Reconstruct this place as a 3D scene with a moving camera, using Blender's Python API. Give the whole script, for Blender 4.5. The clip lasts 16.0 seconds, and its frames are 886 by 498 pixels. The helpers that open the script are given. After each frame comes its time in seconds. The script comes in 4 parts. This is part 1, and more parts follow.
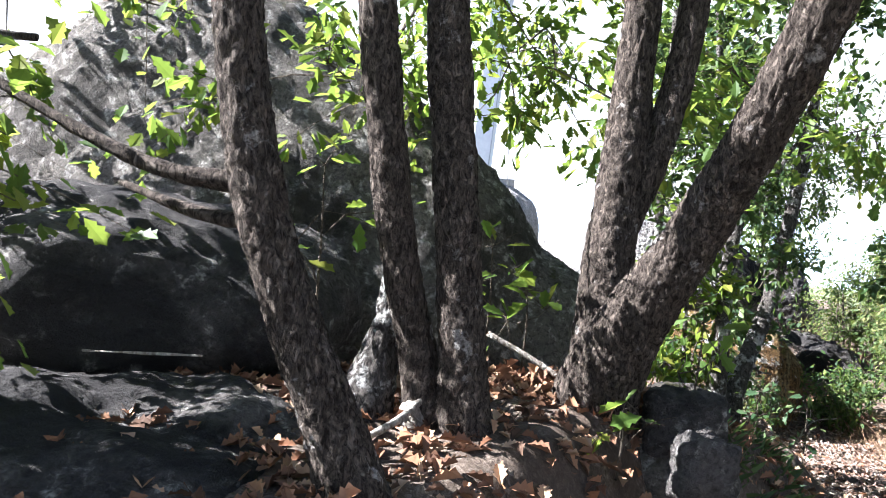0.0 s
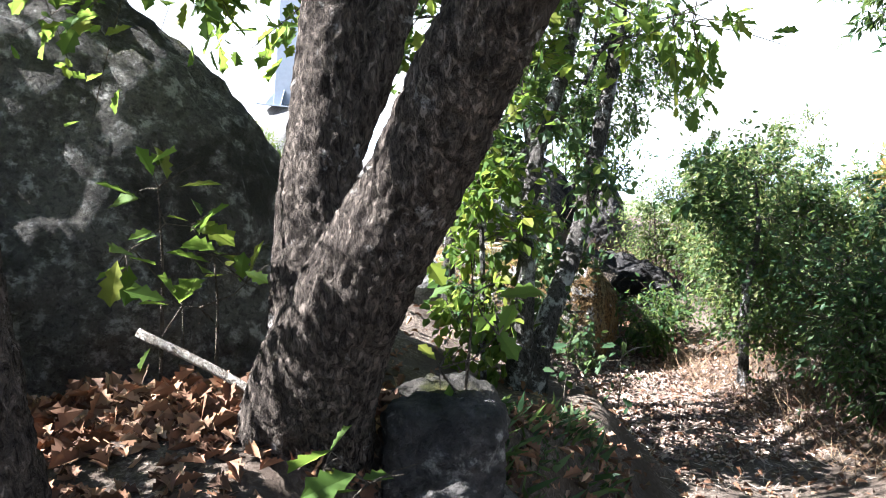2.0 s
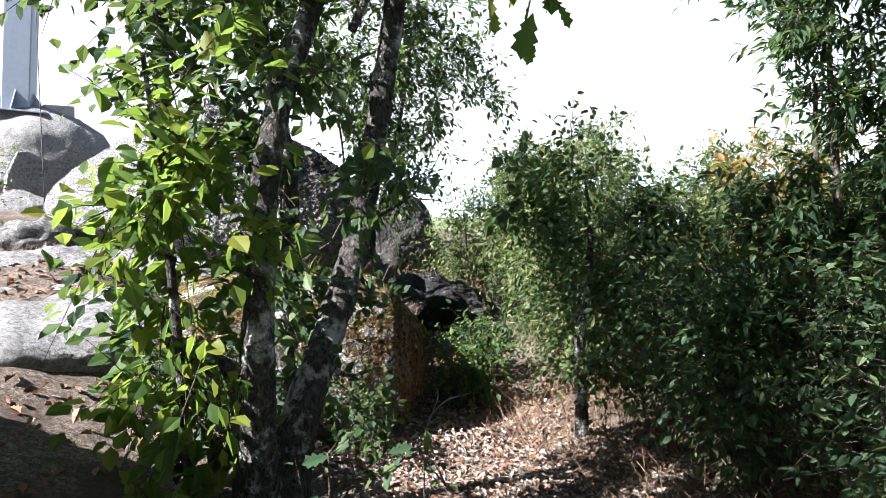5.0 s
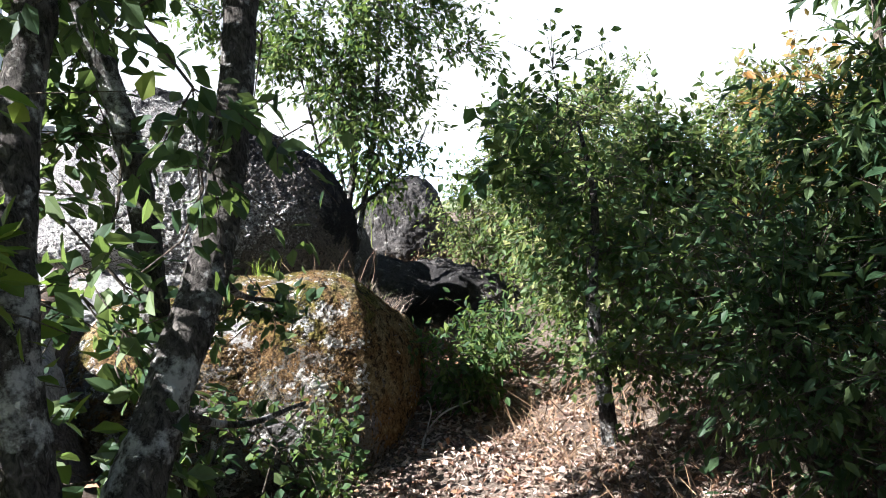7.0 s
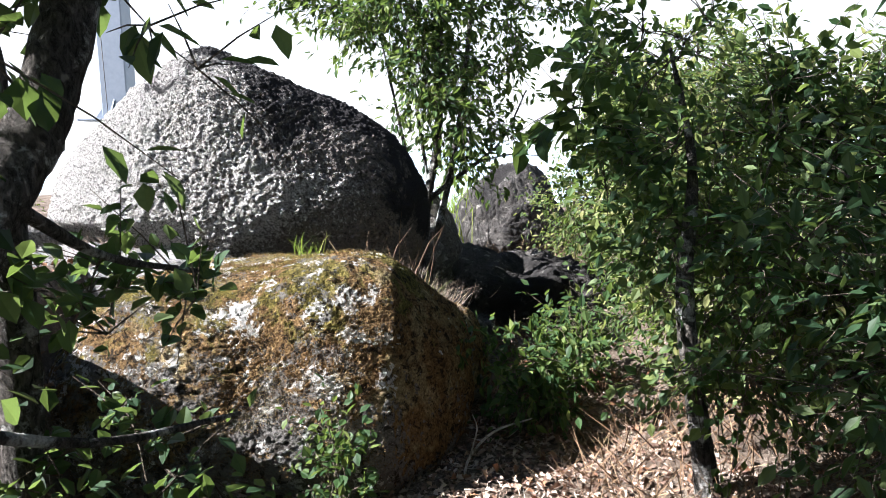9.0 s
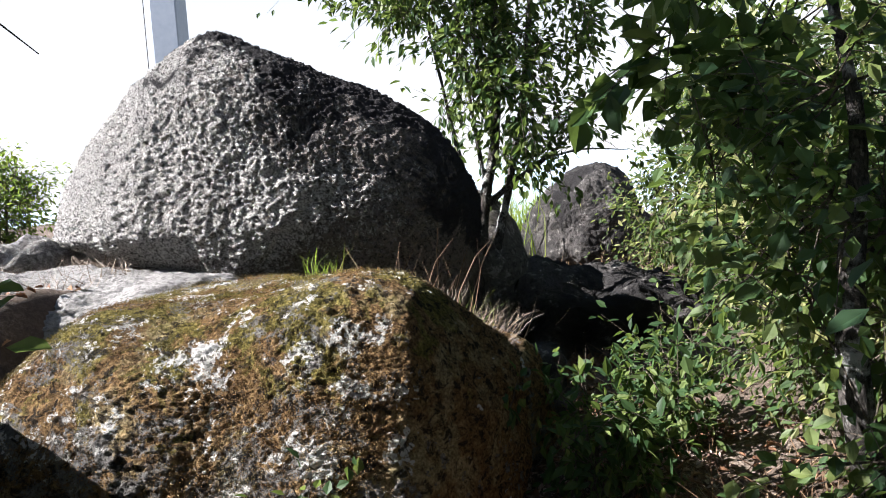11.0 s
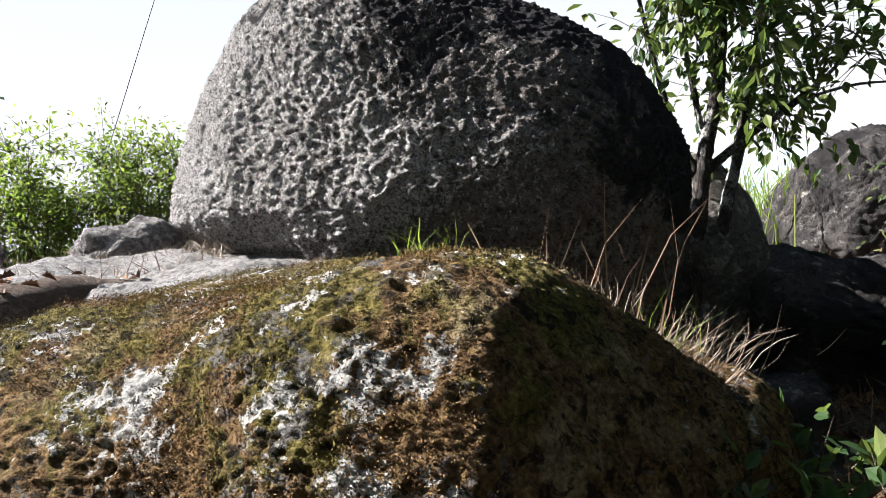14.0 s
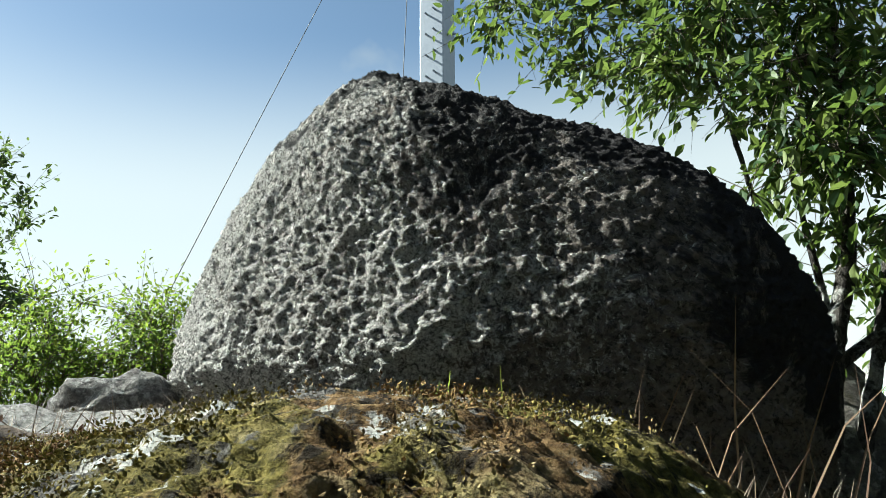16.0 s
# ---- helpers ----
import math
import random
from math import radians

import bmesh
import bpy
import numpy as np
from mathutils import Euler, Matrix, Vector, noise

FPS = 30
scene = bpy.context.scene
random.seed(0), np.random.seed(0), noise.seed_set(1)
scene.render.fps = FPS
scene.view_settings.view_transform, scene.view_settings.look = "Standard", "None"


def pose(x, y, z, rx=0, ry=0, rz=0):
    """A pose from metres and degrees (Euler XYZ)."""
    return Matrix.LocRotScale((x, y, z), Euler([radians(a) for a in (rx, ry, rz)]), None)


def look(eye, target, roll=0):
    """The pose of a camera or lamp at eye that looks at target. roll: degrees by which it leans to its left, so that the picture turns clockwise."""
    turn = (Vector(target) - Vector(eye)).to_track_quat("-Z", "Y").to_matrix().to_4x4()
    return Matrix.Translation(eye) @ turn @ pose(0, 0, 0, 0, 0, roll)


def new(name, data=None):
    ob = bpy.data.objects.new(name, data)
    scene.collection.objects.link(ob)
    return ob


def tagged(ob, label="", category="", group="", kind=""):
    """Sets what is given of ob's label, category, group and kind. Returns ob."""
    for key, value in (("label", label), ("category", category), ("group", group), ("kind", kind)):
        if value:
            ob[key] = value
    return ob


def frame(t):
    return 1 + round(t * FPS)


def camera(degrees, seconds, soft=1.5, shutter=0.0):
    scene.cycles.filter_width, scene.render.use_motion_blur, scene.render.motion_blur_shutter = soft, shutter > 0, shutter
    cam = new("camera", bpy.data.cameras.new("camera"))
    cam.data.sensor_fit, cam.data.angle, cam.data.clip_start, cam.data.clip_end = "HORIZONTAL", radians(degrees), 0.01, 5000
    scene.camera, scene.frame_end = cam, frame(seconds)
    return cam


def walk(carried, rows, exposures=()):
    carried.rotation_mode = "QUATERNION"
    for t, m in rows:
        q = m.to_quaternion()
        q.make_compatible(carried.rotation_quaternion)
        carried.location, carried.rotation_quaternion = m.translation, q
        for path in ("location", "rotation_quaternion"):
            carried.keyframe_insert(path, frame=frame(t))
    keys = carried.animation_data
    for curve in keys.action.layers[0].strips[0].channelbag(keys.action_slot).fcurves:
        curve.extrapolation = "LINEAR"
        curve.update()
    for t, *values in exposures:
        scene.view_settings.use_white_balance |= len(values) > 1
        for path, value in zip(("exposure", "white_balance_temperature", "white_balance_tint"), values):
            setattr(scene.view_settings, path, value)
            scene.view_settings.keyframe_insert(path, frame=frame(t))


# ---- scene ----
cam = camera(63.5, 16.0, soft=0.6)
PATH = [
    (0, (0.118, -0.034, 1.543), (0.06, 1.958, 1.38), 4.5),
    (0.5, (0.286, 0.284, 1.5), (0.212, 2.274, 1.315), 0.3),
    (1, (0.433, 0.507, 1.499), (0.388, 2.478, 1.159), 3.6),
    (1.5, (0.531, 0.776, 1.513), (0.663, 2.748, 1.204), 4.8),
    (2, (0.659, 1.064, 1.52), (1.056, 2.996, 1.187), 3.0),
    (2.5, (0.816, 1.337, 1.514), (1.377, 3.22, 1.142), 2.5),
    (3, (0.943, 1.614, 1.494), (1.725, 3.427, 1.177), 2.2),
    (3.5, (1.072, 1.925, 1.487), (2.023, 3.655, 1.161), 2.0),
    (4, (1.177, 2.068, 1.398), (2.031, 3.852, 1.103), 1.8),
    (4.2, (1.24, 2.186, 1.372), (2.096, 3.973, 1.101), 3.7),
    (6.3, (1.893, 2.987, 1.254), (2.768, 4.765, 0.978), -2.4),
    (6.5, (1.995, 3.07, 1.229), (2.832, 4.849, 0.864), -3.2),
    (7, (2.23, 3.259, 1.181), (3.004, 5.079, 0.881), -4.5),
    (7.5, (2.466, 3.42, 1.132), (3.116, 5.29, 0.848), -6.0),
    (8, (2.635, 3.53, 1.087), (3.077, 5.459, 0.799), -5.3),
    (8.2, (2.683, 3.621, 1.048), (3.144, 5.545, 0.76), -5.2),
    (10.3, (3.216, 4.372, 0.831), (3.473, 6.341, 0.594), -3.6),
    (10.5, (3.241, 4.509, 0.822), (3.495, 6.479, 0.592), -5.3),
    (11, (3.261, 4.764, 0.789), (3.451, 6.743, 0.574), -6.2),
    (11.5, (3.354, 5.003, 0.732), (3.411, 6.994, 0.547), -7.2),
    (12, (3.456, 5.186, 0.715), (3.308, 7.166, 0.476), -5.8),
    (12.5, (3.488, 5.387, 0.674), (3.328, 7.37, 0.464), -5.0),
    (13, (3.489, 5.622, 0.642), (3.289, 7.592, 0.36), -7.7),
    (13.5, (3.51, 5.806, 0.623), (3.187, 7.766, 0.39), -7.8),
    (14, (3.543, 6.028, 0.554), (3.115, 7.977, 0.41), -7.6),
    (14.5, (3.52, 6.222, 0.516), (3.108, 8.155, 0.212), -6.6),
    (15, (3.455, 6.459, 0.547), (3.065, 8.414, 0.386), -7.7),
    (15.3, (3.431, 6.574, 0.538), (2.986, 8.522, 0.465), -6.3),
    (15.5, (3.442, 6.634, 0.511), (2.927, 8.564, 0.614), -4.2),
    (16, (3.433, 6.727, 0.423), (2.89, 8.603, 0.855), -3.1),
]
EXPOSURES = [(0, 3.25, 6000, 13), (1.5, 3.45, 5950, 10), (2.5, 2.9, 5950, 11), (4.2, 2.52, 6050, 12), (8.2, 2.75, 6150, 11), (10.3, 2.42, 6250, 13), (14.0, 2.25, 6450, 13), (15.0, 2.2, 6450, 12), (15.5, 2.2, 6450, 7), (16, 2.1, 6400, -4)]
walk(cam, [(t, look(eye, target, roll)) for t, eye, target, roll in PATH], EXPOSURES)

# ---- world and sun ----
SUN_AZ, SUN_EL = 86.5, 41.0     # degrees to the left of the y axis, and up
world = bpy.data.worlds.new("sky")
scene.world = world
world.use_nodes = True
wt = world.node_tree
sky = wt.nodes.new("ShaderNodeTexSky")
sky.sky_type, sky.sun_disc = "NISHITA", False
sky.sun_elevation, sky.sun_rotation = radians(SUN_EL), radians(-SUN_AZ)
sky.air_density, sky.dust_density = 1.0, 0.5
wt.nodes["Background"].inputs["Strength"].default_value = 0.034
# thin fair-weather cloud over the whole sky
drift = wt.nodes.new("ShaderNodeTexNoise")
drift.inputs["Scale"].default_value, drift.inputs["Detail"].default_value = 2.6, 6.0
wt.links.new(wt.nodes.new("ShaderNodeTexCoord").outputs["Generated"], drift.inputs["Vector"])
veil = wt.nodes.new("ShaderNodeValToRGB")
veil.color_ramp.elements[0].position, veil.color_ramp.elements[1].position = 0.56, 0.72
wt.links.new(drift.outputs["Fac"], veil.inputs["Fac"])
cloud = wt.nodes.new("ShaderNodeMix")
cloud.data_type = "RGBA"
cloud.inputs[7].default_value = (5.2, 5.3, 5.4, 1)
wt.links.new(veil.outputs["Color"], cloud.inputs[0])
wt.links.new(sky.outputs[0], cloud.inputs[6])
# white haze that thickens towards the horizon
updir = wt.nodes.new("ShaderNodeSeparateXYZ")
wt.links.new(wt.nodes["Texture Coordinate"].outputs["Generated"], updir.inputs[0])
band = wt.nodes.new("ShaderNodeValToRGB")
band.color_ramp.interpolation = "EASE"
band.color_ramp.elements[0].position, band.color_ramp.elements[0].color = 0.0, (0.95, 0.95, 0.95, 1)
band.color_ramp.elements[1].position, band.color_ramp.elements[1].color = 0.50, (0.0, 0.0, 0.0, 1)
middle = band.color_ramp.elements.new(0.27)
middle.color = (0.70, 0.70, 0.70, 1)
wt.links.new(updir.outputs[2], band.inputs["Fac"])
haze = wt.nodes.new("ShaderNodeMix")
haze.data_type = "RGBA"
haze.inputs[7].default_value = (7.2, 7.35, 7.5, 1)
wt.links.new(band.outputs["Color"], haze.inputs[0])
wt.links.new(cloud.outputs[2], haze.inputs[6])
wt.links.new(haze.outputs[2], wt.nodes["Background"].inputs["Color"])
sun_data = bpy.data.lights.new("sun", "SUN")
sun_data.energy, sun_data.angle, sun_data.color = 5.0, radians(0.5), (1.0, 0.97, 0.935)
sun = new("sun", sun_data)
sa, se = radians(SUN_AZ), radians(SUN_EL)
SUNWARD = Vector((-math.sin(sa) * math.cos(se), math.cos(sa) * math.cos(se), math.sin(se)))
sun.matrix_world = look(SUNWARD * 40, (0, 0, 0))

rng = np.random.default_rng(7)

# ---- materials ----


class Nodes:
    """A small writer of node materials."""

    def __init__(self, name):
        self.m = bpy.data.materials.new(name)
        self.m.use_nodes = True
        self.t = self.m.node_tree
        self.bsdf = self.t.nodes["Principled BSDF"]
        self.out = self.t.nodes["Material Output"]
        self.pos = self.t.nodes.new("ShaderNodeNewGeometry").outputs["Position"]

    def node(self, kind, **values):
        n = self.t.nodes.new(kind)
        for k, v in values.items():
            if k in n.inputs:
                self.put(n.inputs[k], v)
        return n

    def put(self, socket, v):
        if isinstance(v, bpy.types.NodeSocket):
            self.t.links.new(v, socket)
        else:
            socket.default_value = v

    def noise(self, scale, detail=4.0, rough=0.55, stretch=None, distort=0.0):
        p = self.pos
        if stretch:
            mp = self.node("ShaderNodeMapping")
            self.put(mp.inputs["Vector"], p)
            mp.inputs["Scale"].default_value = stretch
            p = mp.outputs[0]
        n = self.node("ShaderNodeTexNoise", Scale=scale, Detail=detail, Roughness=rough, Distortion=distort)
        self.put(n.inputs["Vector"], p)
        return n.outputs["Fac"]

    def ramp(self, fac, stops):
        r = self.node("ShaderNodeValToRGB")
        self.put(r.inputs["Fac"], fac)
        e = r.color_ramp.elements
        while len(e) < len(stops):
            e.new(0.5)
        for el, (p, c) in zip(e, stops):
            el.position = p
            el.color = (*c, 1) if isinstance(c, tuple) else (c, c, c, 1)
        return r.outputs["Color"]

    def mix(self, fac, a, b, blend="MIX"):
        n = self.t.nodes.new("ShaderNodeMix")
        n.data_type, n.blend_type = "RGBA", blend
        self.put(n.inputs[0], fac)
        self.put(n.inputs[6], a if not isinstance(a, tuple) else (*a, 1))
        self.put(n.inputs[7], b if not isinstance(b, tuple) else (*b, 1))
        return n.outputs[2]

    def math(self, op, a, b=0.0):
        n = self.t.nodes.new("ShaderNodeMath")
        n.operation = op
        self.put(n.inputs[0], a)
        self.put(n.inputs[1], b)
        return n.outputs[0]

    def bump(self, height, strength, distance, below=None):
        b = self.node("ShaderNodeBump", Strength=strength, Distance=distance)
        self.put(b.inputs["Height"], height)
        if below is not None:
            self.put(b.inputs["Normal"], below)
        return b.outputs["Normal"]

    def done(self, color, rough=0.9, normal=None, metal=0.0, spec=0.3):
        self.put(self.bsdf.inputs["Base Color"], color if not isinstance(color, tuple) else (*color, 1))
        self.put(self.bsdf.inputs["Roughness"], rough)
        self.bsdf.inputs["Metallic"].default_value = metal
        self.bsdf.inputs["Specular IOR Level"].default_value = spec
        if normal is not None:
            self.put(self.bsdf.inputs["Normal"], normal)
        return self.m


def rock_material(name, base, dark, pale, pale_at=0.6, dark_at=0.42, moss=0.0, speck=9.0):
    k = Nodes(name)
    grain = k.noise(60, 5, 0.7)
    mid = k.noise(speck, 8, 0.72)
    big = k.noise(1.7, 4, 0.6, distort=0.4)
    col = k.mix(k.ramp(grain, [(0.3, 0.0), (0.7, 1.0)]), tuple(c * 0.62 for c in base), tuple(c * 1.25 for c in base))
    col = k.mix(k.ramp(mid, [(pale_at - 0.04, 0.0), (pale_at + 0.05, 1.0)]), col, pale)
    blot = k.math("ADD", k.math("MULTIPLY", big, 0.7), k.math("MULTIPLY", mid, 0.3))
    col = k.mix(k.ramp(blot, [(dark_at - 0.05, 1.0), (dark_at + 0.06, 0.0)]), col, dark)
    if moss:
        up = k.node("ShaderNodeSeparateXYZ")
        k.put(up.inputs[0], k.t.nodes["Geometry"].outputs["Normal"])
        wet = k.math("ADD", k.math("MULTIPLY", up.outputs[2], 0.35), k.math("ADD", k.math("MULTIPLY", k.noise(5, 6, 0.7), 1.0), moss - 1.0))
        green = k.ramp(k.noise(26, 4, 0.7), [(0.3, (0.015, 0.018, 0.006)), (0.55, (0.055, 0.055, 0.016)), (0.75, (0.12, 0.10, 0.035))])
        col = k.mix(k.ramp(wet, [(0.0, 0.0), (0.12, 1.0)]), col, green)
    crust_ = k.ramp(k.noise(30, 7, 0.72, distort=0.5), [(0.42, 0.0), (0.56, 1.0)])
    # hollows of the crust are darkened in colour as well as bumped
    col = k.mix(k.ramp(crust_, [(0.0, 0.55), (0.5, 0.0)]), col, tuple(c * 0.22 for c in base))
    n1 = k.bump(k.noise(12, 6, 0.7), 0.8, 0.06)
    n1 = k.bump(crust_, 1.0, 0.028, n1)
    n1 = k.bump(k.ramp(k.noise(85, 5, 0.75), [(0.4, 0.0), (0.6, 1.0)]), 0.9, 0.010, n1)
    n2 = k.bump(grain, 0.6, 0.006, n1)
    return k.done(col, 0.92, n2, spec=0.2)


def great_material():
    """Grey stone under a thick broken crust of pale lichen; one end bare, smooth and stained black."""
    k = Nodes("great_stone")
    sep = k.node("ShaderNodeSeparateXYZ")
    k.put(sep.inputs[0], k.pos)
    grain = k.noise(75, 5, 0.7)
    stone = k.mix(k.ramp(grain, [(0.3, 0.0), (0.7, 1.0)]), (0.10, 0.086, 0.078), (0.22, 0.19, 0.172))
    # the crust thins towards the bare end and foot, painting the sunlit end brighter
    cover = k.math("ADD", k.math("MULTIPLY", k.math("SUBTRACT", sep.outputs[0], 2.75), 0.26), k.math("MULTIPLY", k.math("SUBTRACT", k.noise(1.9, 6, 0.65, distort=0.5), 0.5), 0.75))
    foot = k.math("MAXIMUM", k.math("MULTIPLY", k.math("SUBTRACT", 0.52, sep.outputs[2]), 0.9), 0.0)
    cover = k.math("ADD", cover, foot)
    plates = k.math("ADD", k.math("MULTIPLY", k.noise(42, 8, 0.74, distort=0.6), 1.0), k.math("MULTIPLY", cover, -0.62))
    crust_ = k.ramp(plates, [(0.44, 0.0), (0.52, 1.0)])
    lichen = k.ramp(k.noise(80, 6, 0.75), [(0.36, (0.15, 0.142, 0.135)), (0.5, (0.52, 0.505, 0.485)), (0.62, (0.78, 0.77, 0.745))])
    col = k.mix(crust_, stone, lichen)
    # the bump's pits are also coloured near-black, adding shade to them
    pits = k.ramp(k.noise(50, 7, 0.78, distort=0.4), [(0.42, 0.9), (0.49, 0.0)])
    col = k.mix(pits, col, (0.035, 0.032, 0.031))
    # black stain high on the bare end, strengthened to deepen its shade
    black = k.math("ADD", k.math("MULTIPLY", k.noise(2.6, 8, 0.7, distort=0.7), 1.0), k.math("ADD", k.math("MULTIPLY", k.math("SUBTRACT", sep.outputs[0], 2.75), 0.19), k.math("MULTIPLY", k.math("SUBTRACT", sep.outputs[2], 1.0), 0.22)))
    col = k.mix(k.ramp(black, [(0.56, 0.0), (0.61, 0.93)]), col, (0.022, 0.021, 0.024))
    n = k.bump(k.noise(10, 6, 0.7), 0.7, 0.06)
    n = k.bump(crust_, 1.0, 0.026, n)
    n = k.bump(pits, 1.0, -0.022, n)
    n = k.bump(k.math("MULTIPLY", k.ramp(k.noise(100, 6, 0.78), [(0.38, 0.0), (0.62, 1.0)]), k.math("ADD", k.math("MULTIPLY", crust_, 0.8), 0.2)), 1.0, 0.022, n)
    n = k.bump(grain, 0.6, 0.006, n)
    return k.done(col, 0.93, n, spec=0.15)


def bark_material(name, a, b, lichen, amount=0.62):
    k = Nodes(name)
    rid = k.noise(62, 7, 0.74, stretch=(1.0, 1.0, 0.45), distort=0.8)
    col = k.mix(k.ramp(rid, [(0.40, 0.0), (0.60, 1.0)]), a, b)
    patch = k.math("ADD", k.math("MULTIPLY", k.noise(6, 6, 0.7), 0.75), k.math("MULTIPLY", k.noise(45, 5, 0.7), 0.25))
    col = k.mix(k.ramp(patch, [(amount - 0.03, 0.0), (amount + 0.05, 1.0)]), col, lichen)
    n = k.bump(k.ramp(rid, [(0.38, 0.0), (0.58, 1.0)]), 1.0, 0.02)
    n = k.bump(k.noise(90, 5, 0.7), 0.8, 0.012, n)
    return k.done(col, 0.95, n, spec=0.12)


def leaf_material(name, a, b, c, through_=0.45, gloss=0.38):
    """Leaf blades: a gloss on a thin body that lets the light through."""
    k = Nodes(name)
    pick = k.t.nodes["Geometry"].outputs["Random Per Island"]
    col = k.ramp(pick, [(0.0, a), (0.6, b), (0.9, c), (1.0, c)])
    col = k.mix(k.math("MULTIPLY", k.noise(90, 3), 0.35), col, tuple(v * 0.5 for v in a))
    k.done(col, gloss + 0.12, spec=0.15)
    tr = k.node("ShaderNodeBsdfTranslucent")
    k.put(tr.inputs["Color"], k.mix(through_ - 0.1, col, (0.36, 0.50, 0.08)))
    ms = k.node("ShaderNodeMixShader")
    ms.inputs[0].default_value = through_
    k.t.links.new(k.bsdf.outputs[0], ms.inputs[1])
    k.t.links.new(tr.outputs[0], ms.inputs[2])
    k.t.links.new(ms.outputs[0], k.out.inputs["Surface"])
    return k.m


def dry_material(name, stops, rough=0.8):
    k = Nodes(name)
    col = k.ramp(k.t.nodes["Geometry"].outputs["Random Per Island"], stops)
    col = k.mix(k.math("MULTIPLY", k.noise(70, 3), 0.5), col, (0.05, 0.03, 0.02))
    return k.done(col, rough, spec=0.25)


def ground_material():
    k = Nodes("ground_earth")
    earth = k.mix(k.noise(14, 6, 0.7), (0.026, 0.019, 0.015), (0.105, 0.076, 0.057))
    straw = k.ramp(k.noise(46, 5, 0.75, distort=0.8), [(0.35, (0.035, 0.026, 0.021)), (0.5, (0.12, 0.092, 0.072)), (0.7, (0.34, 0.285, 0.235))])
    col = k.mix(k.ramp(k.noise(2.3, 4), [(0.4, 0.15), (0.6, 0.9)]), earth, straw)
    # beyond the hilltop the ground is scrub
    ln = k.node("ShaderNodeVectorMath")
    ln.operation = "LENGTH"
    k.put(ln.inputs[0], k.pos)
    far = k.ramp(k.math("DIVIDE", ln.outputs["Value"], 60.0), [(0.35, 0.0), (0.7, 1.0)])
    scrub = k.mix(k.noise(0.02, 5), (0.06, 0.09, 0.04), (0.16, 0.16, 0.09))
    col = k.mix(far, col, scrub)
    n = k.bump(k.noise(30, 8, 0.75), 0.8, 0.03)
    n = k.bump(k.noise(110, 4), 0.5, 0.008, n)
    return k.done(col, 0.95, n, spec=0.15)


def moss_coat(k):
    """Patches of rust-brown and olive moss, greener on the level top."""
    tuft = k.math("ADD", k.math("MULTIPLY", k.noise(75, 4, 0.7), 0.6), k.math("MULTIPLY", k.noise(22, 4, 0.7), 0.4))
    rust = k.ramp(tuft, [(0.38, (0.030, 0.018, 0.010)), (0.5, (0.175, 0.106, 0.047)), (0.64, (0.38, 0.25, 0.122))])
    olive = k.ramp(tuft, [(0.36, (0.024, 0.026, 0.008)), (0.5, (0.135, 0.112, 0.030)), (0.64, (0.33, 0.27, 0.085))])
    straw_ = k.ramp(tuft, [(0.36, (0.09, 0.065, 0.035)), (0.5, (0.30, 0.24, 0.13)), (0.64, (0.52, 0.44, 0.26))])
    sep = k.node("ShaderNodeSeparateXYZ")
    k.put(sep.inputs[0], k.pos)
    high = k.math("ADD", k.math("MULTIPLY", sep.outputs[2], 0.36), k.noise(4.5, 6, 0.68, distort=0.4))
    moss = k.mix(k.ramp(high, [(0.60, 0.0), (0.655, 1.0)]), rust, olive)
    return k.mix(k.ramp(k.noise(3.4, 5, 0.65), [(0.53, 0.0), (0.62, 0.8)]), moss, straw_)


def moss_rock_material():
    """Stone under a coat of green and rust-brown moss, with white lichen."""
    k = Nodes("mossy_stone")
    grain = k.noise(70, 5, 0.7)
    stone = k.mix(k.ramp(grain, [(0.3, 0.0), (0.7, 1.0)]), (0.06, 0.055, 0.052), (0.27, 0.255, 0.24))
    mid = k.math("ADD", k.math("MULTIPLY", k.noise(6.5, 7, 0.7, distort=0.3), 0.68), k.math("MULTIPLY", k.noise(38, 6, 0.75), 0.32))
    # lichen and bare stone yield to moss on the shaded flank, painting it darker
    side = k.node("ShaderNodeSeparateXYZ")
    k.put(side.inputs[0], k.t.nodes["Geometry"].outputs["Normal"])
    shaded_side = k.ramp(side.outputs[0], [(0.25, 0.0), (0.7, 0.16)])
    mid = k.math("SUBTRACT", mid, shaded_side)
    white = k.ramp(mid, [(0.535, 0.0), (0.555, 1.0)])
    sep = k.node("ShaderNodeSeparateXYZ")
    k.put(sep.inputs[0], k.pos)
    low = k.math("MULTIPLY", k.math("MAXIMUM", k.math("SUBTRACT", 0.05, sep.outputs[2]), 0.0), 0.30)
    bare = k.math("SUBTRACT", k.math("ADD", k.math("MULTIPLY", k.noise(5.5, 6, 0.7, distort=0.5), 0.7), k.math("MULTIPLY", k.noise(34, 6, 0.75), 0.3)), low)
    bare_ = k.ramp(k.math("ADD", bare, shaded_side), [(0.43, 1.0), (0.47, 0.0)])
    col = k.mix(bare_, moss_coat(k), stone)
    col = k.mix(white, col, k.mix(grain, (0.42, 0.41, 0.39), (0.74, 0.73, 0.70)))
    # near-black blots, painted as the shaded gaps in the moss
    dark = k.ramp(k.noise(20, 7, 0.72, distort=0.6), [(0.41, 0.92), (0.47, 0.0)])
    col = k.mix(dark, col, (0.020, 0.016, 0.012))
    n = k.bump(k.noise(16, 7, 0.75), 0.9, 0.05)
    n = k.bump(k.noise(60, 8, 0.8), 1.0, 0.035, n)
    n = k.bump(k.noise(160, 3), 0.6, 0.006, n)
    return k.done(col, 0.97, n, spec=0.12)


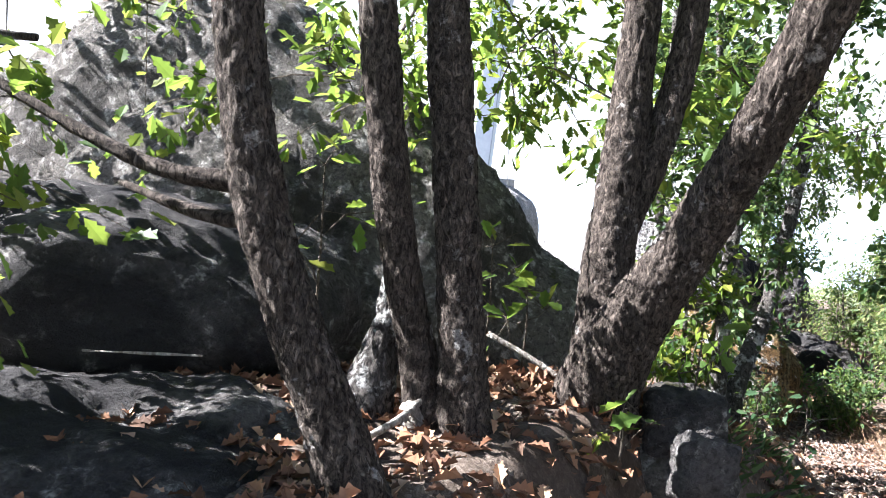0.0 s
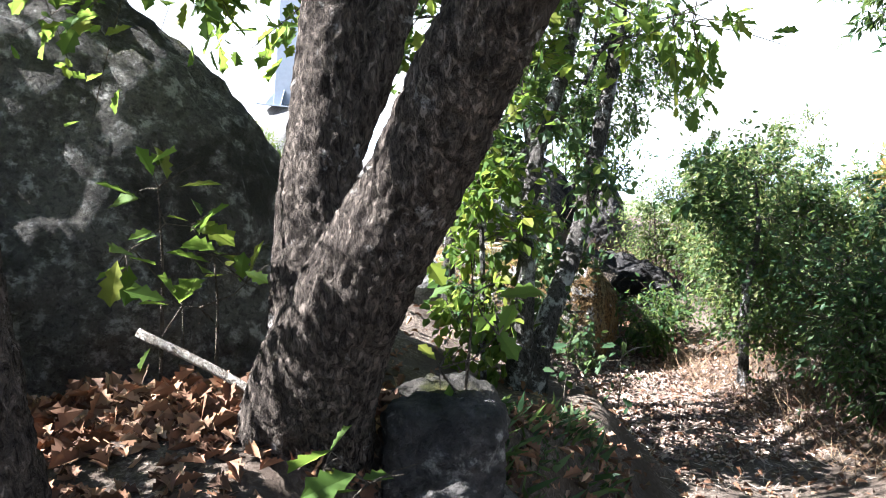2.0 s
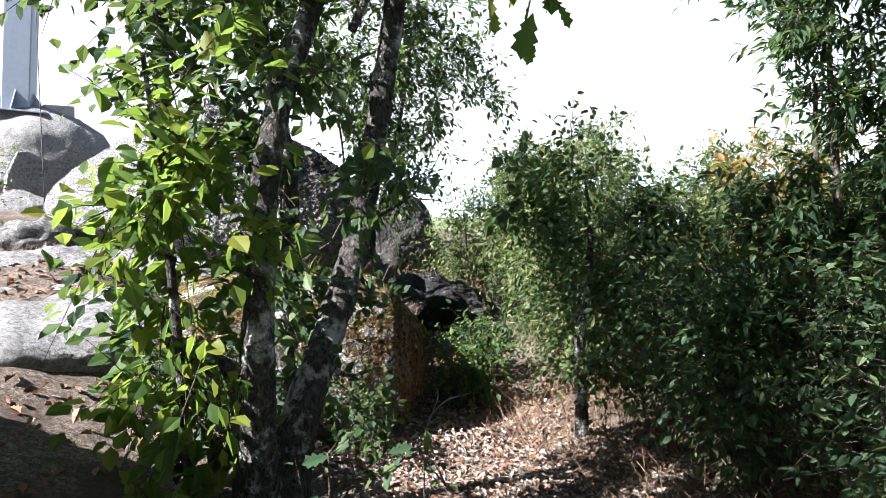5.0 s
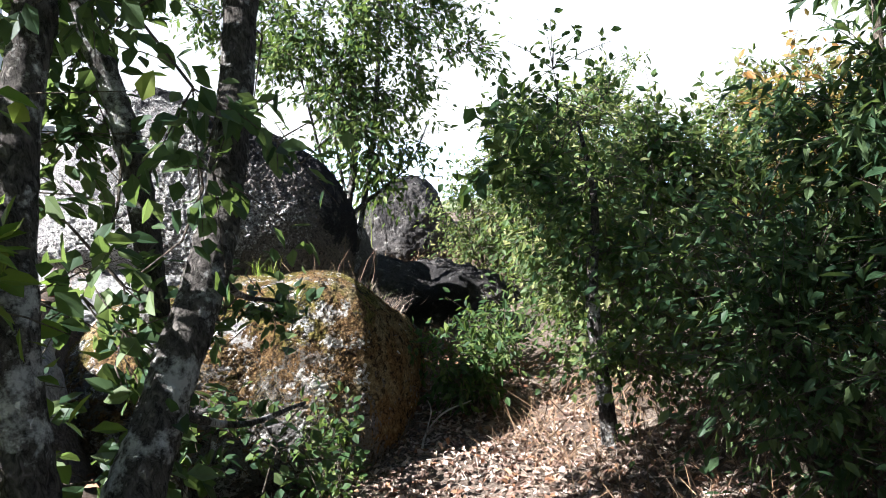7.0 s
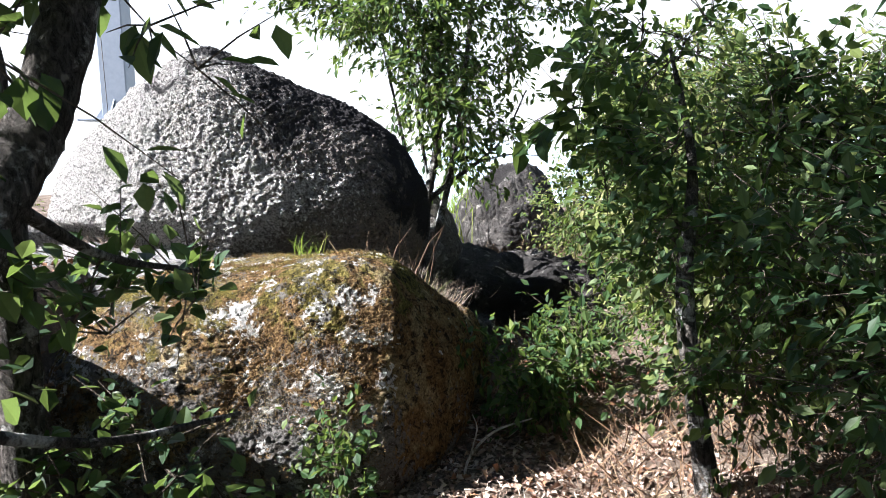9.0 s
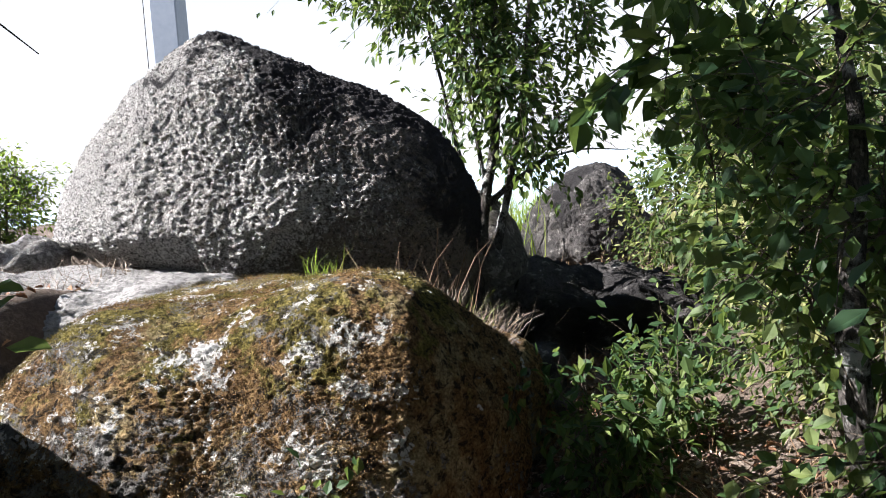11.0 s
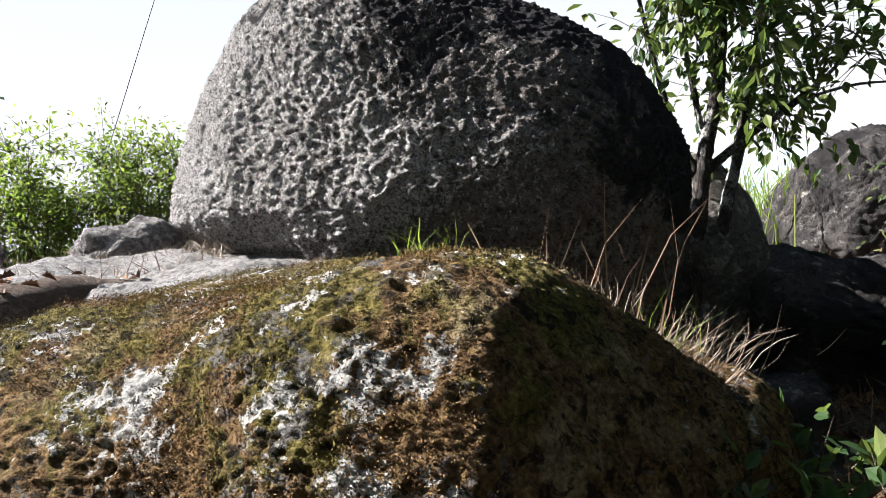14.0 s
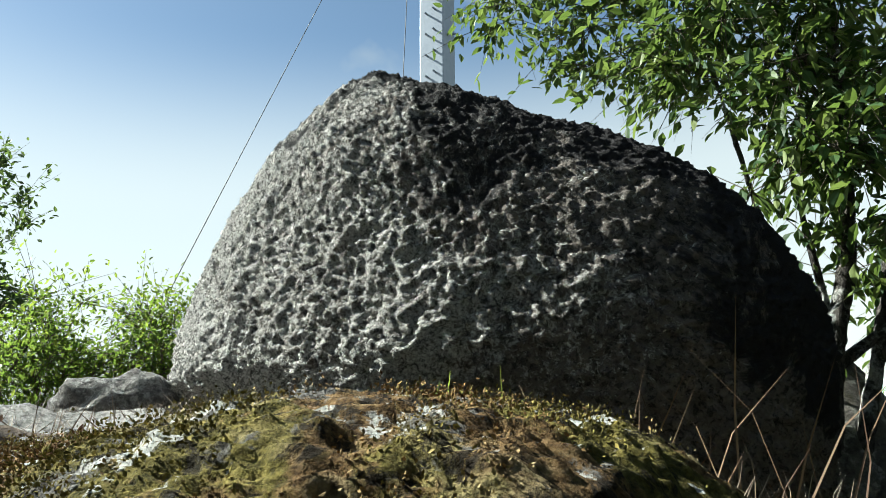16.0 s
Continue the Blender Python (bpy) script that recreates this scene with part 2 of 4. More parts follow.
def moss_cushion_material():
    k = Nodes("moss_cushion")
    col = moss_coat(k)
    shade = k.ramp(k.t.nodes["Geometry"].outputs["Random Per Island"], [(0.0, 0.55), (1.0, 1.25)])
    return k.done(k.mix(1.0, col, shade, "MULTIPLY"), 0.95, spec=0.12)


M_ROCK = rock_material("boulder_stone", (0.25, 0.235, 0.225), (0.03, 0.028, 0.028), (0.50, 0.49, 0.47), 0.53, 0.43, speck=24.0)
M_GREAT = great_material()
M_ROCK_PALE = rock_material("pale_stone", (0.40, 0.385, 0.37), (0.16, 0.15, 0.14), (0.6, 0.58, 0.55), 0.6, 0.36)
M_ROCK_DARK = rock_material("dark_mossy_stone", (0.17, 0.154, 0.136), (0.05, 0.044, 0.038), (0.42, 0.40, 0.37), 0.57, 0.46, moss=0.22, speck=13.0)
# same rock in a darker copy, for stones that stand in shade
M_ROCK_SHADED = rock_material("shaded_stone", (0.12, 0.11, 0.104), (0.03, 0.028, 0.028), (0.42, 0.40, 0.37), 0.61, 0.49)
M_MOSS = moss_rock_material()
M_GROUND = ground_material()
M_BARK = bark_material("oak_bark", (0.016, 0.012, 0.010), (0.12, 0.098, 0.082), (0.42, 0.40, 0.38), 0.615)
M_BARK_GREY = bark_material("grey_bark", (0.025, 0.022, 0.020), (0.12, 0.108, 0.098), (0.5, 0.5, 0.48), 0.555)
M_TWIG = bark_material("twig_bark", (0.05, 0.04, 0.03), (0.18, 0.15, 0.12), (0.4, 0.39, 0.36), 0.66)
M_DEADWOOD = bark_material("dead_wood", (0.2, 0.17, 0.14), (0.5, 0.46, 0.41), (0.62, 0.6, 0.56), 0.55)
M_OAK = leaf_material("oak_leaf", (0.03, 0.065, 0.014), (0.065, 0.115, 0.022), (0.17, 0.18, 0.03), 0.5)
M_ASH = leaf_material("ash_leaf", (0.014, 0.032, 0.016), (0.038, 0.074, 0.034), (0.10, 0.135, 0.055), 0.36)
M_SCRUB = leaf_material("scrub_leaf", (0.028, 0.052, 0.022), (0.080, 0.122, 0.046), (0.24, 0.235, 0.10), 0.42)
M_FRESH = leaf_material("fresh_leaf", (0.015, 0.036, 0.015), (0.044, 0.084, 0.028), (0.14, 0.175, 0.055), 0.36)
M_RUSSET = leaf_material("russet_leaf", (0.10, 0.08, 0.03), (0.2, 0.13, 0.045), (0.25, 0.12, 0.04), 0.4)
M_GRASS = leaf_material("grass_blade", (0.10, 0.16, 0.02), (0.17, 0.23, 0.03), (0.28, 0.28, 0.08), 0.5)
M_STRAW = dry_material("dry_straw", [(0.0, (0.16, 0.115, 0.085)), (0.5, (0.36, 0.29, 0.23)), (1.0, (0.60, 0.53, 0.46))])
M_BROWN = dry_material("brown_stalk", [(0.0, (0.07, 0.04, 0.025)), (0.6, (0.17, 0.105, 0.06)), (1.0, (0.30, 0.21, 0.13))])
M_LITTER = dry_material("fallen_leaf", [(0.0, (0.06, 0.033, 0.02)), (0.35, (0.17, 0.085, 0.05)), (0.7, (0.26, 0.13, 0.07)), (1.0, (0.42, 0.29, 0.19))])
# paler copy of the fallen leaves, for the sunlit stretch of path
M_CHAFF = dry_material("sunlit_leaf", [(0.0, (0.10, 0.06, 0.045)), (0.45, (0.27, 0.18, 0.14)), (1.0, (0.56, 0.46, 0.39))])
M_STEEL = Nodes("galvanised_steel")
M_STEEL = M_STEEL.done(M_STEEL.mix(M_STEEL.noise(12, 4), (0.17, 0.20, 0.25), (0.25, 0.28, 0.33)), 0.5, metal=0.4, spec=0.5)
M_WIRE = Nodes("wire_rope").done((0.06, 0.06, 0.065), 0.7, metal=0.2)

# ---- building helpers ----


def link_mesh(name, verts, faces, material, smooth=True, parent=None):
    me = bpy.data.meshes.new(name)
    me.from_pydata(verts, [], faces)
    me.materials.append(material)
    if smooth:
        me.shade_smooth()
    ob = new(name, me)
    if parent is not None:
        ob.parent = parent
    return ob


def link_fast(name, co, loops, counts, material, parent=None, smooth=False):
    """A mesh from arrays: coordinates, corner indices and corners per face."""
    me = bpy.data.meshes.new(name)
    me.vertices.add(len(co))
    me.vertices.foreach_set("co", np.asarray(co, np.float32).ravel())
    me.loops.add(len(loops))
    me.loops.foreach_set("vertex_index", np.asarray(loops, np.int32))
    me.polygons.add(len(counts))
    starts = np.concatenate([[0], np.cumsum(counts)[:-1]]).astype(np.int32)
    me.polygons.foreach_set("loop_start", starts)
    me.polygons.foreach_set("use_smooth", np.full(len(counts), smooth))
    me.update(calc_edges=True)
    me.materials.append(material)
    ob = new(name, me)
    if parent is not None:
        ob.parent = parent
    return ob


def part(name, bm, material, parent, label=""):
    me = bpy.data.meshes.new(name)
    bm.to_mesh(me)
    bm.free()
    me.materials.append(material)
    ob = new(name, me)
    ob.parent = parent
    return tagged(ob, label) if label else ob


def smooth_step(t):
    t = np.clip(t, 0, 1)
    return t * t * (3 - 2 * t)


def unit(v):
    v = np.asarray(v, float)
    return v / np.maximum(np.linalg.norm(v, axis=-1, keepdims=True), 1e-9)


def spline(points, n):
    """n points along a smooth curve through the given ones (the last column may hold a radius)."""
    p = np.asarray(points, float)
    p = np.vstack([2 * p[0] - p[1], p, 2 * p[-1] - p[-2]])
    u = np.linspace(0, len(p) - 3 - 1e-6, n)
    i = u.astype(int)
    f = (u - i)[:, None]
    a, b, c, d = p[i], p[i + 1], p[i + 2], p[i + 3]
    return 0.5 * (2 * b + (c - a) * f + (2 * a - 5 * b + 4 * c - d) * f ** 2 + (3 * b - a - 3 * c + d) * f ** 3)


def tube_arrays(path, radii, sides, rough=0.0, flare=0.0, seed=0):
    """Rings of a bent round stem; rough gives the bark's ridges as real relief."""
    path = np.asarray(path, float)
    n = len(path)
    tan = unit(np.gradient(path, axis=0))
    ref = np.array([0.0, 1.0, 0.0]) if abs(tan[0][1]) < 0.8 else np.array([1.0, 0, 0])
    s = unit(np.cross(tan, ref))
    q = np.cross(s, tan)
    ang = np.linspace(0, 2 * np.pi, sides, endpoint=False)
    co = np.empty((n, sides, 3))
    for i in range(n):
        for j in range(sides):
            d = s[i] * math.cos(ang[j]) + q[i] * math.sin(ang[j])
            r = radii[i]
            if rough:
                v = Vector(path[i] + d * r)
                w = Vector((v.x * 38, v.y * 38, v.z * 17 + seed)) + 0.7 * Vector((noise.noise(v * 14), noise.noise(v * 14 + Vector((5, 0, 0))), 0))
                ridge = min(1.0, 2.6 * abs(noise.noise(w))) ** 0.7 + 0.35 * noise.noise(v * 60) + 0.25 * noise.noise(v * 110)
                r += 1.25 * rough * (ridge - 0.6) + 0.7 * rough * noise.noise(v * 6 + Vector((seed, 0, 0)))
            if flare:
                r *= 1 + flare * math.exp(-i * 9.0 / n) * (1 + 0.5 * math.sin(ang[j] * 4 + seed))
            co[i, j] = path[i] + d * r
    faces = []
    for i in range(n - 1):
        for j in range(sides):
            k = (j + 1) % sides
            faces.append((i * sides + j, i * sides + k, (i + 1) * sides + k, (i + 1) * sides + j))
    faces.append(tuple(range(sides))[::-1])
    faces.append(tuple((n - 1) * sides + j for j in range(sides)))
    return co.reshape(-1, 3), faces


def stem(name, points, material, parent=None, sides=10, step=0.06, rough=0.0, flare=0.0, seed=0):
    """points: x, y, z, radius along the stem."""
    length = sum(math.dist(a[:3], b[:3]) for a, b in zip(points, points[1:]))
    s = spline(points, max(4, int(length / step)))
    co, faces = tube_arrays(s[:, :3], np.maximum(s[:, 3], 0.0015), sides, rough, flare, seed)
    return link_mesh(name, co.tolist(), faces, material, True, parent)


def many_tubes(name, lines, material, parent=None):
    """Thin three-sided twigs: a list of (start, middle, end, radius)."""
    a, b, c = (np.array([l[i] for l in lines], float) for i in range(3))
    r = np.array([l[3] for l in lines], float)[:, None]
    t = unit(c - a)
    s = unit(np.cross(t, np.array([0.31, 0.47, 0.83])))
    q = np.cross(s, t)
    rings = []
    for p, k in ((a, 1.0), (b, 0.75), (c, 0.3)):
        for ang in (0, 2.094, 4.189):
            rings.append(p + (s * math.cos(ang) + q * math.sin(ang)) * r * k)
    co = np.stack(rings, 1).reshape(-1, 3)
    base = np.array([[i * 3 + j, i * 3 + (j + 1) % 3, (i + 1) * 3 + (j + 1) % 3, (i + 1) * 3 + j] for i in range(2) for j in range(3)])
    loops = (base[None] + (np.arange(len(lines)) * 9)[:, None, None]).reshape(-1)
    return link_fast(name, co, loops, np.full(len(lines) * 6, 4), material, parent, True)


# leaf outlines: across, along, lift, for a blade of length 1
OVATE = (np.array([(0, 0, 0), (-.24, .38, .06), (-.15, .75, .03), (0, 1, -.06), (.15, .75, .03), (.24, .38, .06), (0, .5, -.02)]),
         [(0, 6, 2, 1), (6, 3, 2), (0, 5, 4, 6), (6, 4, 3)])
LANCE = (np.array([(0, 0, 0), (-.17, .4, .05), (0, 1, -.14), (.17, .4, .05), (0, .45, -.01)]), [(0, 4, 2, 1), (0, 3, 2, 4)])
LOBED = (np.array([(0, 0, 0), (-.10, .18, .02), (-.20, .30, .05), (-.14, .38, .03), (-.29, .54, .07), (-.19, .62, .04), (-.27, .80, .06), (-.12, .86, .02), (0, 1, -.05),
                   (.12, .86, .02), (.27, .80, .06), (.19, .62, .04), (.29, .54, .07), (.14, .38, .03), (.20, .30, .05), (.10, .18, .02), (0, .5, -.02)]),
         [(0, 16, 3, 2, 1), (16, 5, 4, 3), (16, 8, 7, 6, 5), (0, 15, 14, 13, 16), (16, 13, 12, 11), (16, 11, 10, 9, 8)])
BROAD = (OVATE[0] * np.array([1.45, 1.0, 1.2]), OVATE[1])
TUFT = (np.array([(0, 0, 0), (-.3, .5, .1), (0, 1, -.05), (.3, .5, .1)]), [(0, 3, 2, 1)])
BLADE = (np.array([(-.5, 0, 0), (.5, 0, 0), (-.4, .5, .0), (.4, .5, .0), (0, 1, -.0)]), [(0, 1, 3, 2), (2, 3, 4)])

ARC = (np.array([(-.5, 0, 0), (.5, 0, 0), (-.45, .35, .06), (.45, .35, .06), (-.32, .68, .0), (.32, .68, .0), (0, 1, -.22)]), [(0, 1, 3, 2), (2, 3, 5, 4), (4, 5, 6)])


def blades(name, at, along, up, size, shape, material, parent=None, width=1.0):
    """Leaves: base points, directions of the tip, rough normals and lengths, as one mesh of separate islands."""
    at, along = np.asarray(at, float), unit(along)
    side = unit(np.cross(along, up))
    nrm = np.cross(side, along)
    pts, faces = shape
    size = np.asarray(size, float)[:, None, None]
    co = at[:, None] + size * (side[:, None] * pts[None, :, 0:1] * width + along[:, None] * pts[None, :, 1:2] + nrm[:, None] * pts[None, :, 2:3])
    flat = np.array([i for f in faces for i in f])
    loops = (flat[None] + (np.arange(len(at)) * len(pts))[:, None]).reshape(-1)
    counts = np.tile([len(f) for f in faces], len(at))
    return link_fast(name, co.reshape(-1, 3), loops, counts, material, parent)


def rand_dirs(n):
    return unit(rng.normal(size=(n, 3)))


def foliage(parent, centres, spread, per, size, shape, material, droop=0.35, hubs=None, name="crown", twig=None, clear=None):
    """Leaves grown on twigs round the given centres; hubs are the limb points from which the twigs start."""
    centres = np.asarray(centres, float)
    n = len(centres) * per
    # each clump is a handful of curved shoots of unequal length that carry the leaves
    shoots = max(4, min(9, per // 9))
    core = centres.mean(0)
    sd = rand_dirs(len(centres) * shoots) + 0.55 * unit(np.repeat(centres - core, shoots, 0) + 1e-4) + np.array([0, 0, 0.25])
    sl = spread * rng.uniform(0.5, 1.9, len(sd)) ** 1.2
    tips = np.repeat(centres, shoots, 0) + unit(sd) * sl[:, None]
    own = np.repeat(np.arange(len(centres)) * shoots, per) + rng.integers(0, shoots, n)
    u = rng.uniform(0.08, 1.0, n)[:, None]
    c = np.repeat(centres, per, 0)
    off = (tips[own] - c) * u + np.array([0, 0, -1.0]) * u * u * 0.25 * spread
    at = c + off + rng.normal(size=(n, 3)) * 0.14 * spread
    along = unit(sd[own]) * 0.7 + rand_dirs(n) * 0.8 + np.array([0, 0, -droop])
    up = rand_dirs(n) * 0.7 + np.array([0, 0, 1.0])
    sz = size * rng.uniform(0.55, 1.2, n)
    if clear is not None:
        keep = clear(at)
        at, along, up, sz = at[keep], along[keep], up[keep], sz[keep]
    leafs = tagged(blades(name, at, along, up, sz, shape, material, parent), kind="stuff")
    lines = []
    if hubs is None:
        hubs = [centres[0] - np.array([0, 0, 0.3])]
    grown = np.asarray(hubs, float)
    far = np.linalg.norm(centres[:, None] - grown[None], axis=2).min(1)
    for i in np.argsort(far):
        p = centres[i]
        h = grown[np.argmin(np.linalg.norm(grown - p, axis=1))]
        d = np.linalg.norm(h - p)
        mid = (h + p) / 2 + rng.normal(size=3) * 0.10 * d + np.array([0, 0, 0.06 * d])
        lines.append((h, mid, p, 0.003 + 0.007 * min(d, 0.8)))
        grown = np.vstack([grown, mid, p])
        for e in tips[i * shoots:(i + 1) * shoots]:
            if clear is not None and not clear(e[None])[0]:
                continue
            sag = np.array([0, 0, -0.25 * spread])
            lines.append((p, (p + e) / 2 + sag * 0.25, e + sag, 0.003))
    tw = tagged(many_tubes("branchwork", lines, twig or M_TWIG, parent), kind="stuff")
    return leafs, tw


def blob(centre, radii, n, shell=0.5):
    """n clump centres inside an ellipsoid, the most of them towards its skin."""
    d = rand_dirs(n) * (shell + (1 - shell) * rng.random((n, 1)))
    return np.asarray(centre, float) + d * np.asarray(radii, float)


# ---- the lie of the land ----
WAY_Y = [-4, 0, 0.8, 1.6, 3.0, 3.6, 4.6, 6.3, 8.0, 14]
WAY_X = [0.0, 0.12, 0.53, 0.95, 1.95, 2.66, 3.25, 3.5, 3.95, 5.5]
WAY_Z = [0.12, 0.1, 0.08, 0.05, 0.0, -0.25, -0.47, -0.60, -0.66, -0.62]


def ground(x, y):
    x, y = np.asarray(x, float), np.asarray(y, float)
    s = np.interp(y, WAY_Y, WAY_X) - x
    h = np.interp(y, WAY_Y, WAY_Z)
    bank = np.interp(y, [-3, 0.5, 1.5, 3, 4.2, 5.2, 6.5, 8, 9.5, 14, 18, 30], [0.4, 0.6, 0.7, 0.75, 0.52, 0.52, 0.75, 1.05, 1.05, 0.85, 1.2, 1.3])
    s0 = np.interp(y, [-3, 1.5, 3, 4.4, 5.4, 6.6, 8, 9.5, 18], [0.7, 0.45, 0.4, 0.35, 0.35, 1.6, 1.65, 1.8, 3])
    h = h + bank * smooth_step((s - s0) / 0.65)
    h = h + 0.28 * smooth_step((s - 1.5) / 1.0) * np.interp(y, [3.5, 5, 7, 8.5], [0, 1, 1, 0])
    h = h + 0.12 * smooth_step((-s - 0.5) / 1.0)
    r = np.hypot(x - 2, y - 8)
    h = h - 0.30 * np.maximum(r - 13, 0) * np.minimum(1, 300 / np.maximum(r, 1))
    return np.maximum(h, -75.0 + 12 * np.sin(x / 900) * np.cos(y / 700))


def place(x, y, sink=0.0):
    return float(ground(x, y)) - sink


def make_ground():
    n = 281
    u = np.linspace(-1, 1, n)
    gx, gy = np.meshgrid(2.2 + 7.5 * u + 4500 * u ** 11, 5.5 + 8.5 * u + 4500 * u ** 11)
    z = ground(gx, gy)
    near = np.hypot(gx - 2.2, gy - 5.5) < 14
    for i, j in zip(*np.nonzero(near)):
        v = Vector((gx[i, j], gy[i, j], 0))
        z[i, j] += 0.05 * noise.noise(v * 1.6) + 0.03 * noise.noise(v * 5) + 0.014 * noise.noise(v * 14)
    co = np.stack([gx, gy, z], -1).reshape(-1, 3)
    i = np.arange(n * n).reshape(n, n)
    loops = np.stack([i[:-1, :-1], i[:-1, 1:], i[1:, 1:], i[1:, :-1]], -1).reshape(-1)
    ob = link_fast("ground", co, loops, np.full((n - 1) ** 2, 4), M_GROUND, None, True)
    return tagged(ob, "dry brown woodland ground strewn with leaf litter", "ground", kind="structure")


make_ground()

# ---- rocks ----


def rock(name, centre, radii, material, label, turn=0.0, tilt=(0, 0), level=5, lumps=0.16, crust=0.02, seed=0, square=2.0, shape=None, floor=None, grain=0.0, category="boulder", group="", fine=1.0, dome=False):
    """A weathered boulder: a rounded block bent by noise at several sizes, flattened where it sits."""
    bm = bmesh.new()
    bmesh.ops.create_icosphere(bm, subdivisions=level, radius=1.0)
    off = Vector((seed * 3.7, seed * 1.3, seed * 2.1))
    rx, ry, rz = radii
    mean = (rx + ry + rz) / 3
    for v in bm.verts:
        d = v.co.normalized()
        if dome:
            flat_ = max(math.hypot(d.x, d.y), 1e-6)
            k = (1 - max(d.z, 0) ** 1.7) ** 0.7 / flat_ if d.z > 0 else 1.0
            p = Vector((d.x * k * rx, d.y * k * ry, d.z * rz))
        else:
            k = (abs(d.x) ** square + abs(d.y) ** square + abs(d.z) ** square) ** (-1 / square)
            p = Vector((d.x * k * rx, d.y * k * ry, d.z * k * rz))
        if shape:
            p = shape(p)
        q = p / mean
        w = lumps * mean * (noise.noise(q * 1.1 + off) + 0.5 * noise.noise(q * 2.3 + off))
        if crust:
            g = p + off
            w += crust * (0.6 * noise.noise(g * 3.5) + 0.5 * noise.noise(g * 8) + 0.3 * noise.noise(g * 17 * fine) + 0.5 * noise.noise(g * 29 * fine) + 0.55 * noise.noise(g * 57 * fine) + 0.22 * random.uniform(-1, 1))
        if grain:
            near_, spots = noise.voronoi(g * 105)
            w += grain * (0.9 - 1.5 * min(near_[0], 0.7)) * (0.35 + smooth_step(2.2 * noise.noise(g * 4.2) + 0.6))
        v.co = p + d * w
    me = bpy.data.meshes.new(name)
    bm.to_mesh(me)
    bm.free()
    me.materials.append(material)
    me.shade_smooth()
    ob = new(name, me)
    ob.matrix_world = pose(*centre, *tilt, turn)
    return tagged(ob, label, category, group)


def great_shape(p):
    # a blunt peak that leans out over the steep front; the top falls away behind it and to one side
    if p.z > 0:
        h = p.z / 1.14
        if p.x < 0:
            p.x *= 1 - 0.16 * smooth_step((p.z - 0.3) / 0.65)
        p.x += 0.22 * h * h
        p.y -= 0.44 * smooth_step(h) * h
        p.z += 0.09 * math.exp(-((p.x - 0.25) ** 2 + (p.y + 0.45) ** 2) / 0.12)
    # the foot is shallow and undercut at one end, deep at the other
    else:
        round_ = max(math.hypot(p.x / 1.60, p.y / 0.92), 0.3)
        p.xy = p.xy * round_ ** (-0.75 * smooth_step((p.x + 0.2) / 0.9))
        p.z *= 0.30 + 0.54 * smooth_step((p.x + 0.9) / 1.9)
        p.y *= 1 + 0.25 * min(p.z, 0.0)
        if p.x < 0.3:
            p.y += -0.30 * p.z
    return p


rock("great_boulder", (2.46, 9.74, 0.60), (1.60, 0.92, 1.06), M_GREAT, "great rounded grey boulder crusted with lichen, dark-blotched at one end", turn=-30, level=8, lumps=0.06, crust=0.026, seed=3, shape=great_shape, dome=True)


def moss_shape(p):
    # a loaf whose back lies level and whose nose falls away to one side
    if p.z > 0:
        p.z *= 1 - 0.36 * smooth_step((p.x - 0.6) / 0.42)
    # a blunt corner, past which the flank turns away
    if p.y < 0:
        p.y *= (1 - 0.60 * smooth_step((p.x - 0.56) / 0.56)) * (1.06 - 0.26 * smooth_step((p.z + 0.25) / 0.8))
    return p


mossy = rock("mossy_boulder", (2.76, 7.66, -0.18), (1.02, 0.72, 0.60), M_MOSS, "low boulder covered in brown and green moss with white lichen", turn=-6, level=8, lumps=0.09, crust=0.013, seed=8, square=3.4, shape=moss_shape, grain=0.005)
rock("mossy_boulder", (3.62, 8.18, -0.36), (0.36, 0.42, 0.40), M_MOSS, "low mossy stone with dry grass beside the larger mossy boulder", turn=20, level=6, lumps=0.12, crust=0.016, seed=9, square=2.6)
rock("shelf_rock", (1.25, 8.6, 0.22), (1.25, 0.75, 0.22), M_ROCK_PALE, "flat pale rock shelf with dry grass in its cracks", turn=8, level=6, lumps=0.18, crust=0.03, seed=5, square=3.0, category="rock")
rock("low_rock", (1.05, 9.5, 0.5), (0.30, 0.22, 0.13), M_ROCK, "small grey lichened rock on the shelf", turn=15, level=4, lumps=0.45, crust=0.03, seed=11, category="rock")
rock("low_rock", (0.45, 8.9, 0.60), (0.26, 0.22, 0.2), M_ROCK, "small dark grey rock beside the shelf", turn=40, level=4, lumps=0.45, crust=0.03, seed=12, category="rock")
rock("slab_rock", (5.02, 10.12, -0.44), (0.82, 0.52, 0.30), M_ROCK_SHADED, "tilted slab of rock, darkened as in shade, with a pale sharp edge", turn=-8, tilt=(14, 10), level=6, lumps=0.28, crust=0.05, seed=14, square=3.0, category="rock")
rock("dark_rock", (4.06, 10.42, -0.05), (0.44, 0.48, 0.62), M_ROCK_DARK, "small dark rock beside the great boulder", turn=10, level=4, lumps=0.2, crust=0.015, seed=23, category="rock")
# added to cover lit ground in the shaded gap beside the boulder
rock("dark_rock", (4.0, 8.95, -0.66), (0.36, 0.5, 0.34), M_ROCK_SHADED, "added dark rock that fills the shaded gap beside the great boulder", turn=-15, level=6, lumps=0.3, crust=0.03, seed=24, category="rock")
rock("round_boulder", (5.95, 13.4, -0.15), (0.75, 0.8, 0.78), M_ROCK_SHADED, "rounded boulder with a sunlit pale crown", turn=0, level=6, lumps=0.26, crust=0.035, seed=21)
